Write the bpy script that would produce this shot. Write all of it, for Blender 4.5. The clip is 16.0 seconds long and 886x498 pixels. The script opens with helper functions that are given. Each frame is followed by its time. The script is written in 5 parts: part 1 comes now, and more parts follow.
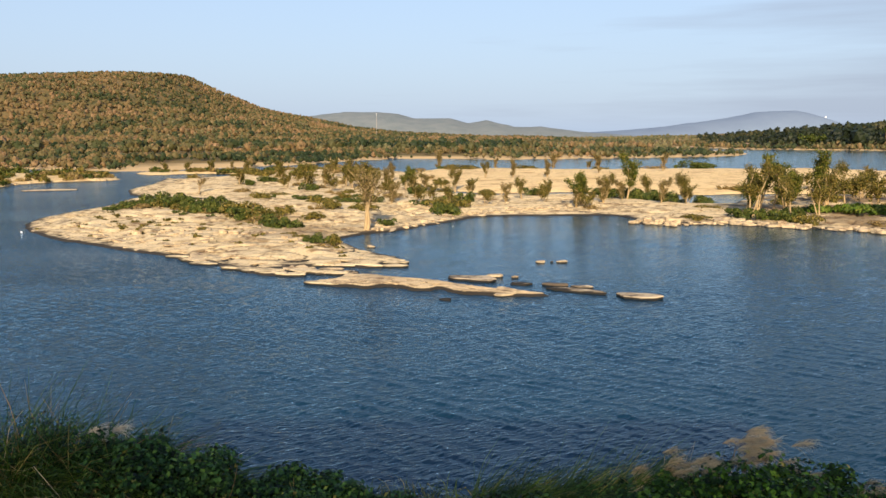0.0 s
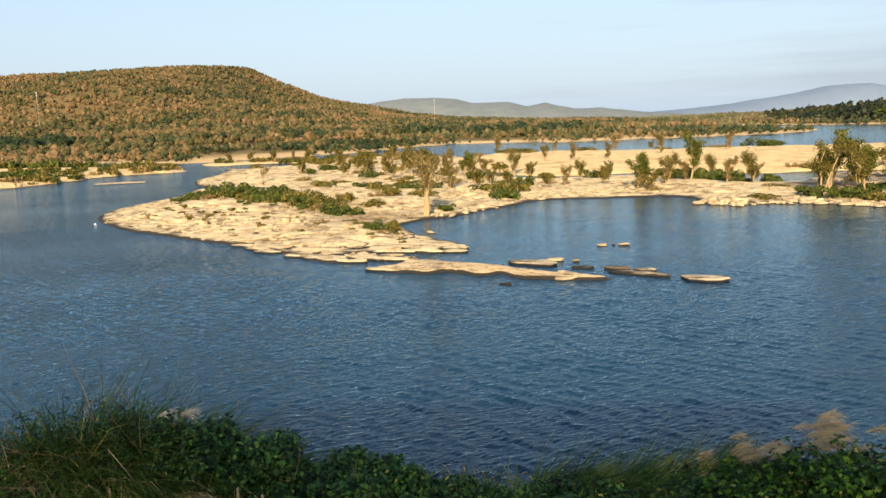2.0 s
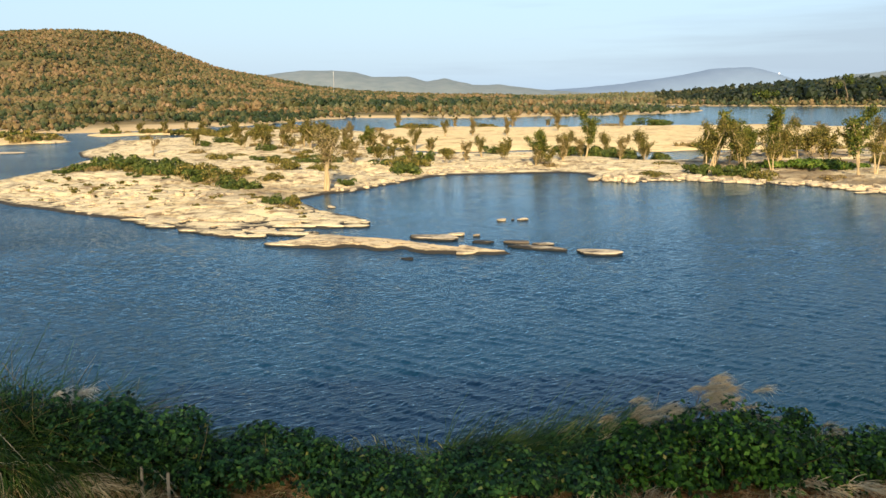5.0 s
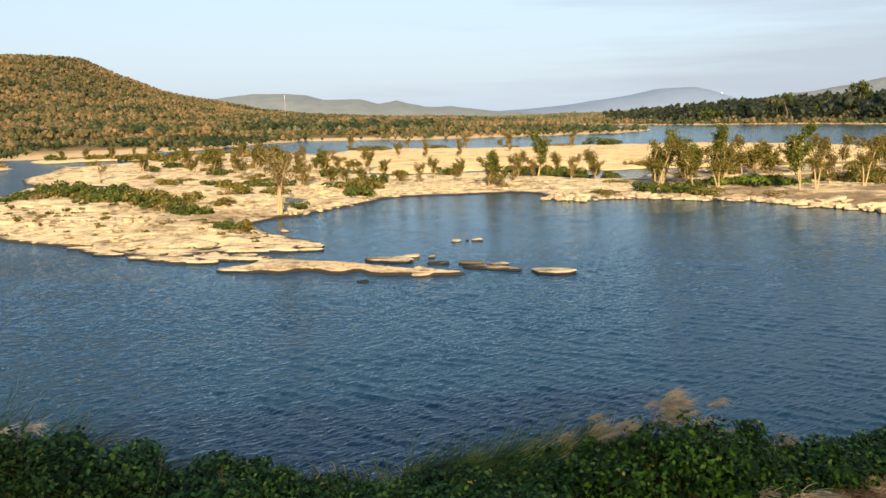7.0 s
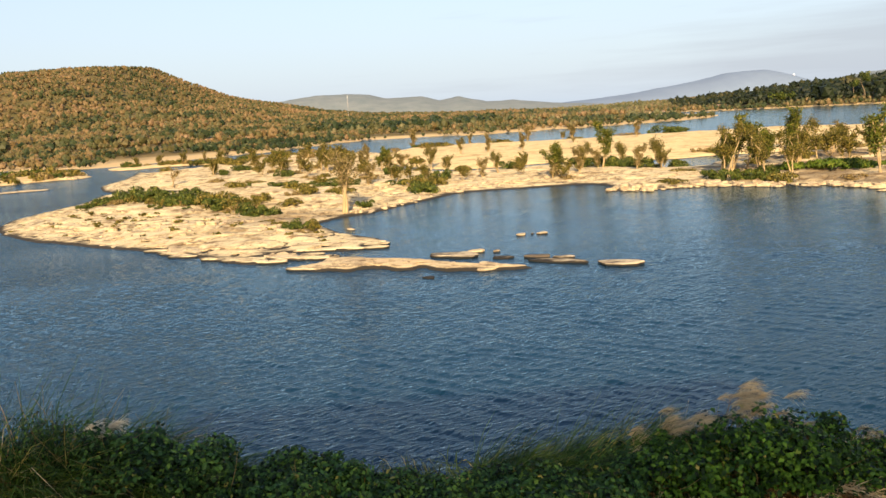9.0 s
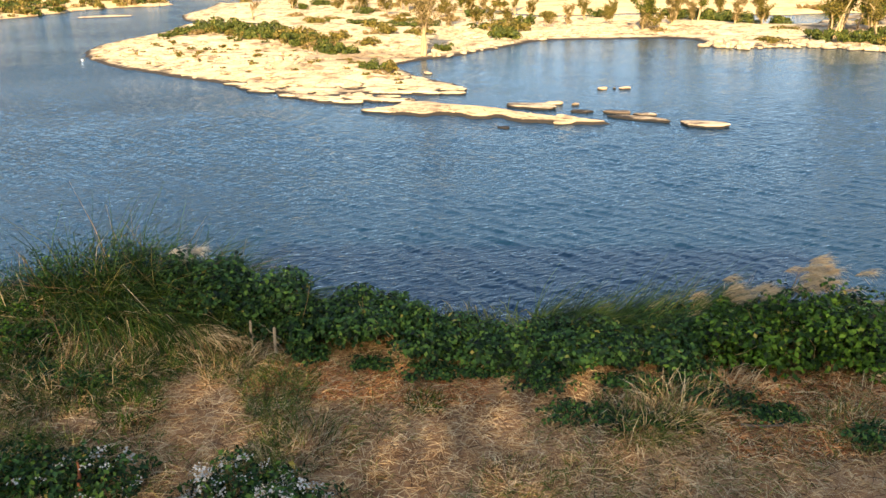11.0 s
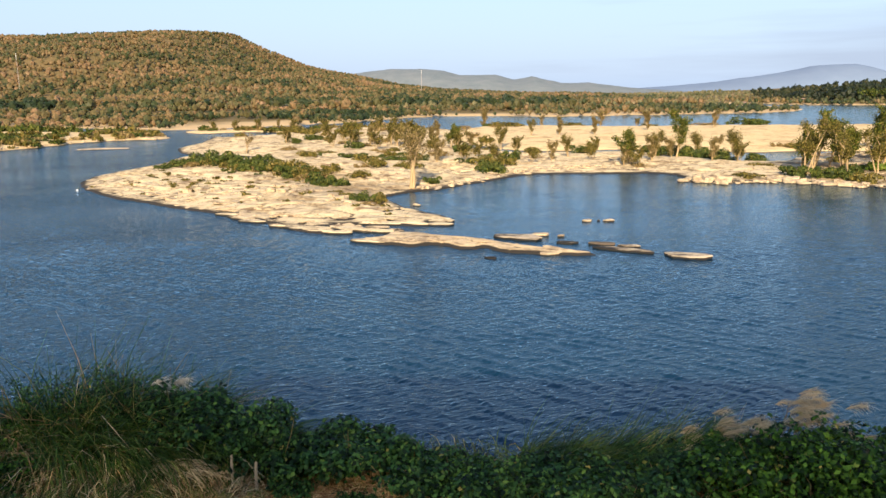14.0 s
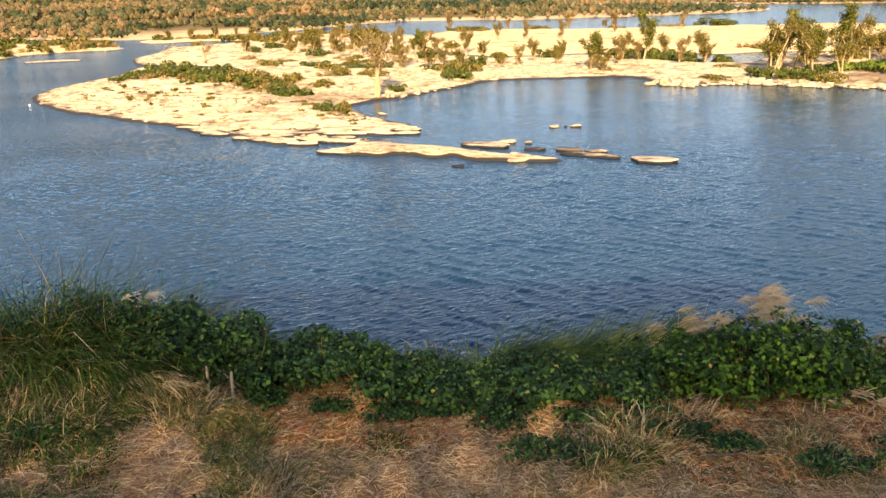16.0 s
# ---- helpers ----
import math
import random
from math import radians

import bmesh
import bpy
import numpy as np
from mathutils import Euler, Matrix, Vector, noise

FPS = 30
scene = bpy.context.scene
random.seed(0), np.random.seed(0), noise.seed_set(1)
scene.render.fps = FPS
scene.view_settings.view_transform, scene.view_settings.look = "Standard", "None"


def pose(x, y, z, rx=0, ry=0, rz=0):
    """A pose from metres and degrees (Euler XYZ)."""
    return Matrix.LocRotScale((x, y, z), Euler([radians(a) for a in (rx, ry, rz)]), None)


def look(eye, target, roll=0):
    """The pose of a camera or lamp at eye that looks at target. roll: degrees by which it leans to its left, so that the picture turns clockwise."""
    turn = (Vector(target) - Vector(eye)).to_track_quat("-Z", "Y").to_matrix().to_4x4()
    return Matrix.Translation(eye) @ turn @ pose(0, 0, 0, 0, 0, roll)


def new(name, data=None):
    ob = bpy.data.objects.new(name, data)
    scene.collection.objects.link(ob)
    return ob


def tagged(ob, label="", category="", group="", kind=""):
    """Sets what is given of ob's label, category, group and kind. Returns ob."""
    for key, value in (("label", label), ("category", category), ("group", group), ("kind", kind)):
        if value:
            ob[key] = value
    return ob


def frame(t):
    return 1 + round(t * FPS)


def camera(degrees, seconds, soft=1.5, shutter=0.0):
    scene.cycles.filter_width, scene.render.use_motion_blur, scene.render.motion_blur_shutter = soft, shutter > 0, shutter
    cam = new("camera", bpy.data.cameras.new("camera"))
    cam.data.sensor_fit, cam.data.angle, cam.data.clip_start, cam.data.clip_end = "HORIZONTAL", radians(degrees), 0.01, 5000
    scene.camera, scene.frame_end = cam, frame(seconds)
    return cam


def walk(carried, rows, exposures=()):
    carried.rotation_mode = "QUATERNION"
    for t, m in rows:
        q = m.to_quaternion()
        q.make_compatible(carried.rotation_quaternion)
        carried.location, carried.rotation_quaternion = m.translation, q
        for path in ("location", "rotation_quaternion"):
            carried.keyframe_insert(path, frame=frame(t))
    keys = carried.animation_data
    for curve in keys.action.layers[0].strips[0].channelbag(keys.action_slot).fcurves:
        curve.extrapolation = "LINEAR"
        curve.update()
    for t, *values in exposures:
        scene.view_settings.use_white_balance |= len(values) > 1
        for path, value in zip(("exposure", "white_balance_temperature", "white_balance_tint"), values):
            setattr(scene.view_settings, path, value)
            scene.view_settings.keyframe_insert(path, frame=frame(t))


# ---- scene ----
cam = camera(59.23, 16.0)

# t, x, y, z, yaw, pitch, roll
PATH = [
    (0.0, 0.000, 0.000, 14.000, 0.00, -8.38, 0.00),
    (0.5, 0.032, -0.010, 13.973, 0.34, -7.89, 0.25),
    (1.0, 0.039, 0.008, 13.973, 1.87, -7.43, 0.78),
    (1.5, 0.033, 0.034, 14.000, 2.56, -8.03, 0.85),
    (2.0, 0.042, 0.040, 13.987, 4.22, -9.42, 1.61),
    (2.5, 0.039, 0.035, 13.967, 6.48, -10.31, 2.45),
    (3.0, 0.029, 0.026, 13.962, 7.68, -10.72, 2.71),
    (3.5, 0.004, 0.007, 13.949, 7.63, -10.94, 2.17),
    (4.0, -0.040, 0.019, 13.951, 5.52, -12.47, 0.83),
    (4.5, -0.086, 0.035, 13.957, 2.40, -11.91, 0.34),
    (5.0, -0.100, 0.034, 13.939, -3.00, -11.35, 0.35),
    (5.2, -0.103, 0.033, 13.940, -3.46, -11.14, 0.28),
    (7.3, -0.117, 0.015, 13.966, -6.70, -9.79, 1.08),
    (7.5, -0.119, 0.014, 13.968, -6.79, -9.78, 1.17),
    (8.0, -0.097, 0.012, 13.968, -6.91, -9.49, 2.18),
    (8.5, -0.092, 0.014, 13.969, -4.26, -9.04, 2.94),
    (9.0, -0.100, 0.017, 13.954, -2.01, -10.03, 3.16),
    (9.5, -0.095, 0.028, 13.975, -1.00, -11.93, 2.88),
    (10.0, -0.082, 0.032, 13.993, 0.74, -16.72, 1.80),
    (10.2, -0.082, 0.026, 13.991, 1.34, -17.89, 1.57),
    (12.3, -0.100, -0.074, 13.989, 6.93, -22.60, 0.28),
    (12.5, -0.089, -0.073, 14.001, 5.80, -19.82, 0.53),
    (13.0, -0.084, -0.066, 14.021, 4.80, -15.04, 0.97),
    (13.5, -0.083, -0.069, 14.027, 4.25, -12.96, 0.71),
    (14.0, -0.087, -0.055, 14.026, 3.26, -11.44, 0.37),
    (14.5, -0.072, -0.060, 14.027, 1.23, -10.75, -0.08),
    (15.0, -0.070, -0.060, 14.023, 0.45, -10.99, 0.92),
    (15.5, -0.091, -0.058, 14.006, 0.50, -16.43, 0.41),
    (16.0, -0.089, -0.055, 13.997, 0.67, -18.12, 1.10)
]
walk(cam, [(t, pose(x, y, z, 90 + p, r, w)) for t, x, y, z, w, p, r in PATH],
     exposures=[(0.0, 0.55, 6360, 12), (1.0, 0.52, 6950, 11), (1.5, 0.56, 6950, 10), (2.5, 0.89, 6450, 6), (3.5, 0.85, 6330, 5), (4.0, 0.95, 6310, 5), (4.5, 0.87, 6300, 4), (5.0, 0.8, 6300, 4), (7.5, 0.8, 7000, 10), (9.0, 0.84, 7120, 11), (9.5, 0.93, 7350, 14),
                (10.0, 1.15, 7700, 20), (10.2, 1.23, 7650, 19), (12.3, 1.75, 6450, 12), (12.5, 1.7, 6420, 12), (13.0, 1.14, 6050, 13), (13.5, 0.89, 5980, 14), (14.5, 0.78, 6480, 11),
                (15.0, 0.76, 6800, 14), (15.5, 1.2, 7300, 20), (16.0, 1.42, 7350, 20)])

# ---------------------------------------------------------------- light
SUN_EL, SUN_AZ = 25.0, 4.0      # low sun behind the viewer; its light travels ahead and slightly to the right
world = bpy.data.worlds.new("sky")
scene.world = world
world.use_nodes = True
wn, wl = world.node_tree.nodes, world.node_tree.links
wn.clear()
w_out = wn.new("ShaderNodeOutputWorld")
w_bg = wn.new("ShaderNodeBackground")
w_sky = wn.new("ShaderNodeTexSky")
w_sky.sky_type = "NISHITA"
w_sky.sun_disc = False
w_sky.sun_elevation = radians(SUN_EL)
w_sky.sun_rotation = radians(180 + SUN_AZ)
w_sky.air_density, w_sky.dust_density, w_sky.ozone_density = 1.0, 1.2, 2.0
w_bg.inputs["Strength"].default_value = 0.13
# thin streaks of high cloud
w_co = wn.new("ShaderNodeTexCoord")
w_sep = wn.new("ShaderNodeSeparateXYZ")
wl.new(w_co.outputs["Generated"], w_sep.inputs[0])
w_map = wn.new("ShaderNodeMapping")
w_map.inputs["Scale"].default_value = (1.0, 1.0, 15.0)
w_map.inputs["Rotation"].default_value = (radians(3), radians(-4), 0)
wl.new(w_co.outputs["Generated"], w_map.inputs["Vector"])
w_noise = wn.new("ShaderNodeTexNoise")
w_noise.inputs["Scale"].default_value = 1.7
w_noise.inputs["Detail"].default_value = 5.0
w_noise.inputs["Roughness"].default_value = 0.55
wl.new(w_map.outputs[0], w_noise.inputs["Vector"])
w_ramp = wn.new("ShaderNodeValToRGB")
w_ramp.color_ramp.elements[0].position, w_ramp.color_ramp.elements[1].position = 0.66, 0.90
w_bank = wn.new("ShaderNodeMath")      # more cloud towards one side of the sky
w_bank.operation = "MULTIPLY_ADD"
w_bank.inputs[1].default_value = 0.6
wl.new(w_sep.outputs["X"], w_bank.inputs[0])
wl.new(w_noise.outputs["Fac"], w_bank.inputs[2])
wl.new(w_bank.outputs[0], w_ramp.inputs[0])
w_haze = wn.new("ShaderNodeMapRange")
w_haze.inputs["From Min"].default_value, w_haze.inputs["From Max"].default_value = 0.0, 0.58
w_haze.inputs["To Min"].default_value, w_haze.inputs["To Max"].default_value = 0.92, 0.0
wl.new(w_sep.outputs["Z"], w_haze.inputs["Value"])
w_mix = wn.new("ShaderNodeMix")
w_mix.data_type = "RGBA"
w_mix.inputs["B"].default_value = (2.64, 3.22, 4.05, 1)
wl.new(w_haze.outputs[0], w_mix.inputs["Factor"])
wl.new(w_sky.outputs[0], w_mix.inputs["A"])
w_mix2 = wn.new("ShaderNodeMix")
w_mix2.data_type = "RGBA"
w_mix2.inputs["B"].default_value = (2.10, 2.38, 2.90, 1)
w_half = wn.new("ShaderNodeMath")
w_half.operation = "MULTIPLY"
w_half.inputs[1].default_value = 0.55
wl.new(w_ramp.outputs[0], w_half.inputs[0])
wl.new(w_half.outputs[0], w_mix2.inputs["Factor"])
wl.new(w_mix.outputs["Result"], w_mix2.inputs["A"])
wl.new(w_mix2.outputs["Result"], w_bg.inputs["Color"])
wl.new(w_bg.outputs[0], w_out.inputs[0])

sun = new("sun", bpy.data.lights.new("sun", "SUN"))
sun.data.energy, sun.data.angle = 5.0, radians(0.9)
sun.data.color = (1.0, 0.79, 0.50)
sun.matrix_world = look((0, 0, 0), (math.sin(radians(SUN_AZ)) * math.cos(radians(SUN_EL)),
                                    math.cos(radians(SUN_AZ)) * math.cos(radians(SUN_EL)),
                                    -math.sin(radians(SUN_EL))))
sun.location = (0, -40, 60)


# ---------------------------------------------------------------- materials
def material(name, rough=0.9, spec=0.3):
    m = bpy.data.materials.new(name)
    m.use_nodes = True
    b = m.node_tree.nodes["Principled BSDF"]
    b.inputs["Roughness"].default_value = rough
    b.inputs["Specular IOR Level"].default_value = spec
    return m, m.node_tree.nodes, m.node_tree.links, b


def ramp_node(nodes, links, fac, stops):
    r = nodes.new("ShaderNodeValToRGB")
    e = r.color_ramp.elements
    while len(e) < len(stops):
        e.new(0.5)
    for el, (p, c) in zip(e, stops):
        el.position, el.color = p, (*c, 1)
    links.new(fac, r.inputs[0])
    return r


def noise_node(nodes, links, scale, detail=4, rough=0.6, vec=None, stretch=None):
    n = nodes.new("ShaderNodeTexNoise")
    n.inputs["Scale"].default_value, n.inputs["Detail"].default_value = scale, detail
    n.inputs["Roughness"].default_value = rough
    if vec is None:
        vec = nodes.new("ShaderNodeNewGeometry").outputs["Position"]
    if stretch:
        mp = nodes.new("ShaderNodeMapping")
        mp.inputs["Scale"].default_value = stretch
        links.new(vec, mp.inputs["Vector"])
        vec = mp.outputs[0]
    links.new(vec, n.inputs["Vector"])
    return n


def mix_node(nodes, links, fac, a, b, blend="MIX"):
    m = nodes.new("ShaderNodeMix")
    m.data_type, m.blend_type = "RGBA", blend
    for key, v in (("Factor", fac), ("A", a), ("B", b)):
        if isinstance(v, (int, float)):
            m.inputs[key].default_value = v
        elif isinstance(v, tuple):
            m.inputs[key].default_value = (*v, 1)
        else:
            links.new(v, m.inputs[key])
    return m.outputs["Result"]


def bump_node(nodes, links, height, strength, dist, bsdf):
    b = nodes.new("ShaderNodeBump")
    b.inputs["Strength"].default_value, b.inputs["Distance"].default_value = strength, dist
    links.new(height, b.inputs["Height"])
    links.new(b.outputs[0], bsdf.inputs["Normal"])
    return b


def leaf_material(name, stops, trans=0.25, attr=None, rough=0.6, spec=0.25):
    """Foliage: colour by clump, some light through the leaf."""
    m, n, l, b = material(name, rough, spec)
    if attr:
        a = n.new("ShaderNodeAttribute")
        a.attribute_name = attr
        fac = a.outputs["Fac"]
    else:
        fac = n.new("ShaderNodeNewGeometry").outputs["Random Per Island"]
    col = ramp_node(n, l, fac, stops).outputs[0]
    g = noise_node(n, l, 0.9, 3)
    dark = ramp_node(n, l, g.outputs["Fac"], [(0.3, (0.6, 0.62, 0.6)), (0.7, (1.15, 1.1, 1.0))]).outputs[0]
    col = mix_node(n, l, 1.0, col, dark, "MULTIPLY")
    l.new(col, b.inputs["Base Color"])
    if trans > 0:
        t = n.new("ShaderNodeBsdfTranslucent")
        l.new(col, t.inputs["Color"])
        ms = n.new("ShaderNodeMixShader")
        ms.inputs[0].default_value = trans
        l.new(b.outputs[0], ms.inputs[1])
        l.new(t.outputs[0], ms.inputs[2])
        l.new(ms.outputs[0], n["Material Output"].inputs[0])
    return m


def rock_material(name, pale, mid, stain, wet, grain=1.0, line=0.0, soil_shade=False):
    """Bedded sandstone: pale worn tops, ochre stains, a dark wet band at the waterline."""
    m, n, l, b = material(name, 0.88, 0.25)
    pos = n.new("ShaderNodeNewGeometry").outputs["Position"]
    big = noise_node(n, l, 0.06 * grain, 5, 0.62, pos)
    col = ramp_node(n, l, big.outputs["Fac"], [(0.30, mid), (0.46, pale), (0.62, pale), (0.74, mid)]).outputs[0]
    mid_n = noise_node(n, l, 0.55 * grain, 6, 0.7, pos, (0.5, 1.0, 3.0))
    sp = ramp_node(n, l, mid_n.outputs["Fac"], [(0.50, (0, 0, 0)), (0.64, (1, 1, 1))]).outputs[0]
    col = mix_node(n, l, sp, col, stain)
    speck = noise_node(n, l, 1.5 * grain, 4, 0.7, pos, (0.6, 1.0, 2.0))
    sk = ramp_node(n, l, speck.outputs["Fac"], [(0.60, (0, 0, 0)), (0.66, (1, 1, 1))]).outputs[0]
    col = mix_node(n, l, sk, col, tuple(0.7 * c for c in stain))
    fine = noise_node(n, l, 5.0 * grain, 6, 0.75, pos)
    var = ramp_node(n, l, fine.outputs["Fac"], [(0.25, (0.72, 0.72, 0.72)), (0.75, (1.12, 1.12, 1.12))]).outputs[0]
    col = mix_node(n, l, 1.0, col, var, "MULTIPLY")
    sep = n.new("ShaderNodeSeparateXYZ")
    l.new(pos, sep.inputs[0])
    add = n.new("ShaderNodeMath")
    add.operation = "MULTIPLY_ADD"
    l.new(mid_n.outputs["Fac"], add.inputs[0])
    add.inputs[1].default_value = -0.25
    l.new(sep.outputs["Z"], add.inputs[2])
    wr = n.new("ShaderNodeMapRange")
    wr.inputs["From Min"].default_value, wr.inputs["From Max"].default_value = line - 0.06, line + 0.03
    wr.inputs["To Min"].default_value, wr.inputs["To Max"].default_value = 1.0, 0.0
    l.new(add.outputs[0], wr.inputs["Value"])
    # soil in joints and hollows, plus shade painted on the bed faces
    if soil_shade:
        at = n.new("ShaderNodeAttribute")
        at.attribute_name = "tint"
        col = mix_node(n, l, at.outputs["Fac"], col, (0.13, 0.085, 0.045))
    col = mix_node(n, l, wr.outputs[0], col, wet)
    l.new(col, b.inputs["Base Color"])
    bump_node(n, l, fine.outputs["Fac"], 0.6, 0.12, b)
    return m


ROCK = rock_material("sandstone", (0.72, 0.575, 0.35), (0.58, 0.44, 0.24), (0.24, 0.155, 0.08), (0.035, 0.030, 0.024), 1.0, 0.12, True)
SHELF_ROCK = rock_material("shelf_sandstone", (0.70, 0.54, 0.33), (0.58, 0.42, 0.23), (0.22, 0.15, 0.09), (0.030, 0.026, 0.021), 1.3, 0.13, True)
SAND = rock_material("river_sand", (0.77, 0.575, 0.30), (0.69, 0.50, 0.24), (0.46, 0.30, 0.14), (0.10, 0.08, 0.055), 0.6)
STONE = rock_material("shore_stone", (0.60, 0.47, 0.30), (0.46, 0.34, 0.20), (0.24, 0.17, 0.11), (0.03, 0.026, 0.02), 2.0)
RIVER_STONE = rock_material("river_stone", (0.60, 0.49, 0.34), (0.46, 0.36, 0.24), (0.16, 0.12, 0.085), (0.022, 0.020, 0.018), 2.0, 0.10)
PLATE = rock_material("bedded_plate_stone", (0.74, 0.60, 0.38), (0.62, 0.47, 0.27), (0.26, 0.18, 0.10), (0.030, 0.026, 0.021), 1.3, 0.06)
WET_STONE = rock_material("wet_stone", (0.14, 0.11, 0.08), (0.09, 0.07, 0.05), (0.05, 0.04, 0.03), (0.022, 0.020, 0.018), 2.0, 0.03)


def water_material():
    m, n, l, b = material("river_water", 0.12, 0.5)
    b.inputs["IOR"].default_value = 1.33
    pos = n.new("ShaderNodeNewGeometry").outputs["Position"]
    big = noise_node(n, l, 0.02, 3, 0.5, pos)
    col = ramp_node(n, l, big.outputs["Fac"], [(0.3, (0.0035, 0.021, 0.044)), (0.7, (0.005, 0.029, 0.058))]).outputs[0]
    l.new(col, b.inputs["Base Color"])
    mp = n.new("ShaderNodeMapping")
    mp.inputs["Rotation"].default_value = (0, 0, radians(-26))
    l.new(pos, mp.inputs["Vector"])
    a = noise_node(n, l, 1.3, 4, 0.65, mp.outputs[0], (0.5, 1.5, 1))
    c = noise_node(n, l, 3.4, 2, 0.6, mp.outputs[0], (0.6, 1.4, 1))
    gust = noise_node(n, l, 0.035, 3, 0.5, mp.outputs[0], (0.5, 1.6, 1))
    am = n.new("ShaderNodeMath")
    am.operation = "MULTIPLY_ADD"
    l.new(c.outputs["Fac"], am.inputs[0])
    am.inputs[1].default_value = 0.5
    l.new(a.outputs["Fac"], am.inputs[2])
    gm = n.new("ShaderNodeMath")
    gm.operation = "MULTIPLY"
    gr = ramp_node(n, l, gust.outputs["Fac"], [(0.3, (0.55, 0.55, 0.55)), (0.7, (1, 1, 1))])
    l.new(am.outputs[0], gm.inputs[0])
    l.new(gr.outputs[0], gm.inputs[1])
    # calmer water in the lee of the rocks
    sep = n.new("ShaderNodeSeparateXYZ")
    l.new(pos, sep.inputs[0])
    lee = []
    for axis, lo, hi in (("X", -26, 6), ("Y", 60, 88)):
        mr = n.new("ShaderNodeMapRange")
        mr.interpolation_type = "SMOOTHSTEP"
        mr.inputs["From Min"].default_value, mr.inputs["From Max"].default_value = lo, hi
        l.new(sep.outputs[axis], mr.inputs["Value"])
        lee.append(mr)
    lm = n.new("ShaderNodeMath")
    lm.operation = "MULTIPLY"
    l.new(lee[0].outputs[0], lm.inputs[0])
    l.new(lee[1].outputs[0], lm.inputs[1])
    calm = n.new("ShaderNodeMath")
    calm.operation = "MULTIPLY_ADD"
    l.new(lm.outputs[0], calm.inputs[0])
    calm.inputs[1].default_value = -0.5
    calm.inputs[2].default_value = 1.0
    gc = n.new("ShaderNodeMath")
    gc.operation = "MULTIPLY"
    l.new(gm.outputs[0], gc.inputs[0])
    l.new(calm.outputs[0], gc.inputs[1])
    bn = bump_node(n, l, gc.outputs[0], 1.0, 0.17, b)
    b.inputs["Specular IOR Level"].default_value = 0.0
    gl = n.new("ShaderNodeBsdfGlossy")
    gl.inputs["Color"].default_value = (0.78, 0.92, 0.98, 1)
    gl.inputs["Roughness"].default_value = 0.10
    fr = n.new("ShaderNodeFresnel")
    fr.inputs["IOR"].default_value = 1.33
    l.new(bn.outputs[0], gl.inputs["Normal"])
    l.new(bn.outputs[0], fr.inputs["Normal"])
    ms = n.new("ShaderNodeMixShader")
    l.new(fr.outputs[0], ms.inputs[0])
    l.new(b.outputs[0], ms.inputs[1])
    l.new(gl.outputs[0], ms.inputs[2])
    l.new(ms.outputs[0], n["Material Output"].inputs[0])
    return m


WATER = water_material()


def ground_material():
    """Dry earth and litter near by, scrubby plain far off; sandy close to the water."""
    m, n, l, b = material("dry_ground", 0.95, 0.15)
    pos = n.new("ShaderNodeNewGeometry").outputs["Position"]
    f = noise_node(n, l, 0.012, 6, 0.65, pos)
    far = ramp_node(n, l, f.outputs["Fac"], [(0.35, (0.10, 0.09, 0.035)), (0.5, (0.20, 0.14, 0.06)), (0.65, (0.09, 0.085, 0.03))]).outputs[0]
    k = noise_node(n, l, 1.6, 6, 0.7, pos)
    near = ramp_node(n, l, k.outputs["Fac"], [(0.3, (0.12, 0.062, 0.032)), (0.5, (0.36, 0.205, 0.10)), (0.7, (0.56, 0.36, 0.19))]).outputs[0]
    sep = n.new("ShaderNodeSeparateXYZ")
    l.new(pos, sep.inputs[0])
    yr = n.new("ShaderNodeMapRange")
    yr.inputs["From Min"].default_value, yr.inputs["From Max"].default_value = 60, 120
    l.new(sep.outputs["Y"], yr.inputs["Value"])
    col = mix_node(n, l, yr.outputs[0], near, far)
    sd = noise_node(n, l, 0.05, 4, 0.6, pos)
    ad = n.new("ShaderNodeMath")
    ad.operation = "MULTIPLY_ADD"
    l.new(sd.outputs["Fac"], ad.inputs[0])
    ad.inputs[1].default_value = -1.1
    l.new(sep.outputs["Z"], ad.inputs[2])
    sr = n.new("ShaderNodeMapRange")
    sr.inputs["From Min"].default_value, sr.inputs["From Max"].default_value = 0.2, 0.8
    sr.inputs["To Min"].default_value, sr.inputs["To Max"].default_value = 1.0, 0.0
    l.new(ad.outputs[0], sr.inputs["Value"])
    col = mix_node(n, l, sr.outputs[0], col, (0.56, 0.40, 0.21))
    l.new(col, b.inputs["Base Color"])
    bump_node(n, l, k.outputs["Fac"], 0.5, 0.05, b)
    return m


GROUND = ground_material()


def plain_material(name, c1, c2, scale, rough=0.9, bump=0.3, dist=0.02, stretch=None):
    m, n, l, b = material(name, rough, 0.2)
    f = noise_node(n, l, scale, 5, 0.65, None, stretch)
    l.new(ramp_node(n, l, f.outputs["Fac"], [(0.3, c1), (0.7, c2)]).outputs[0], b.inputs["Base Color"])
    bump_node(n, l, f.outputs["Fac"], bump, dist, b)
    return m


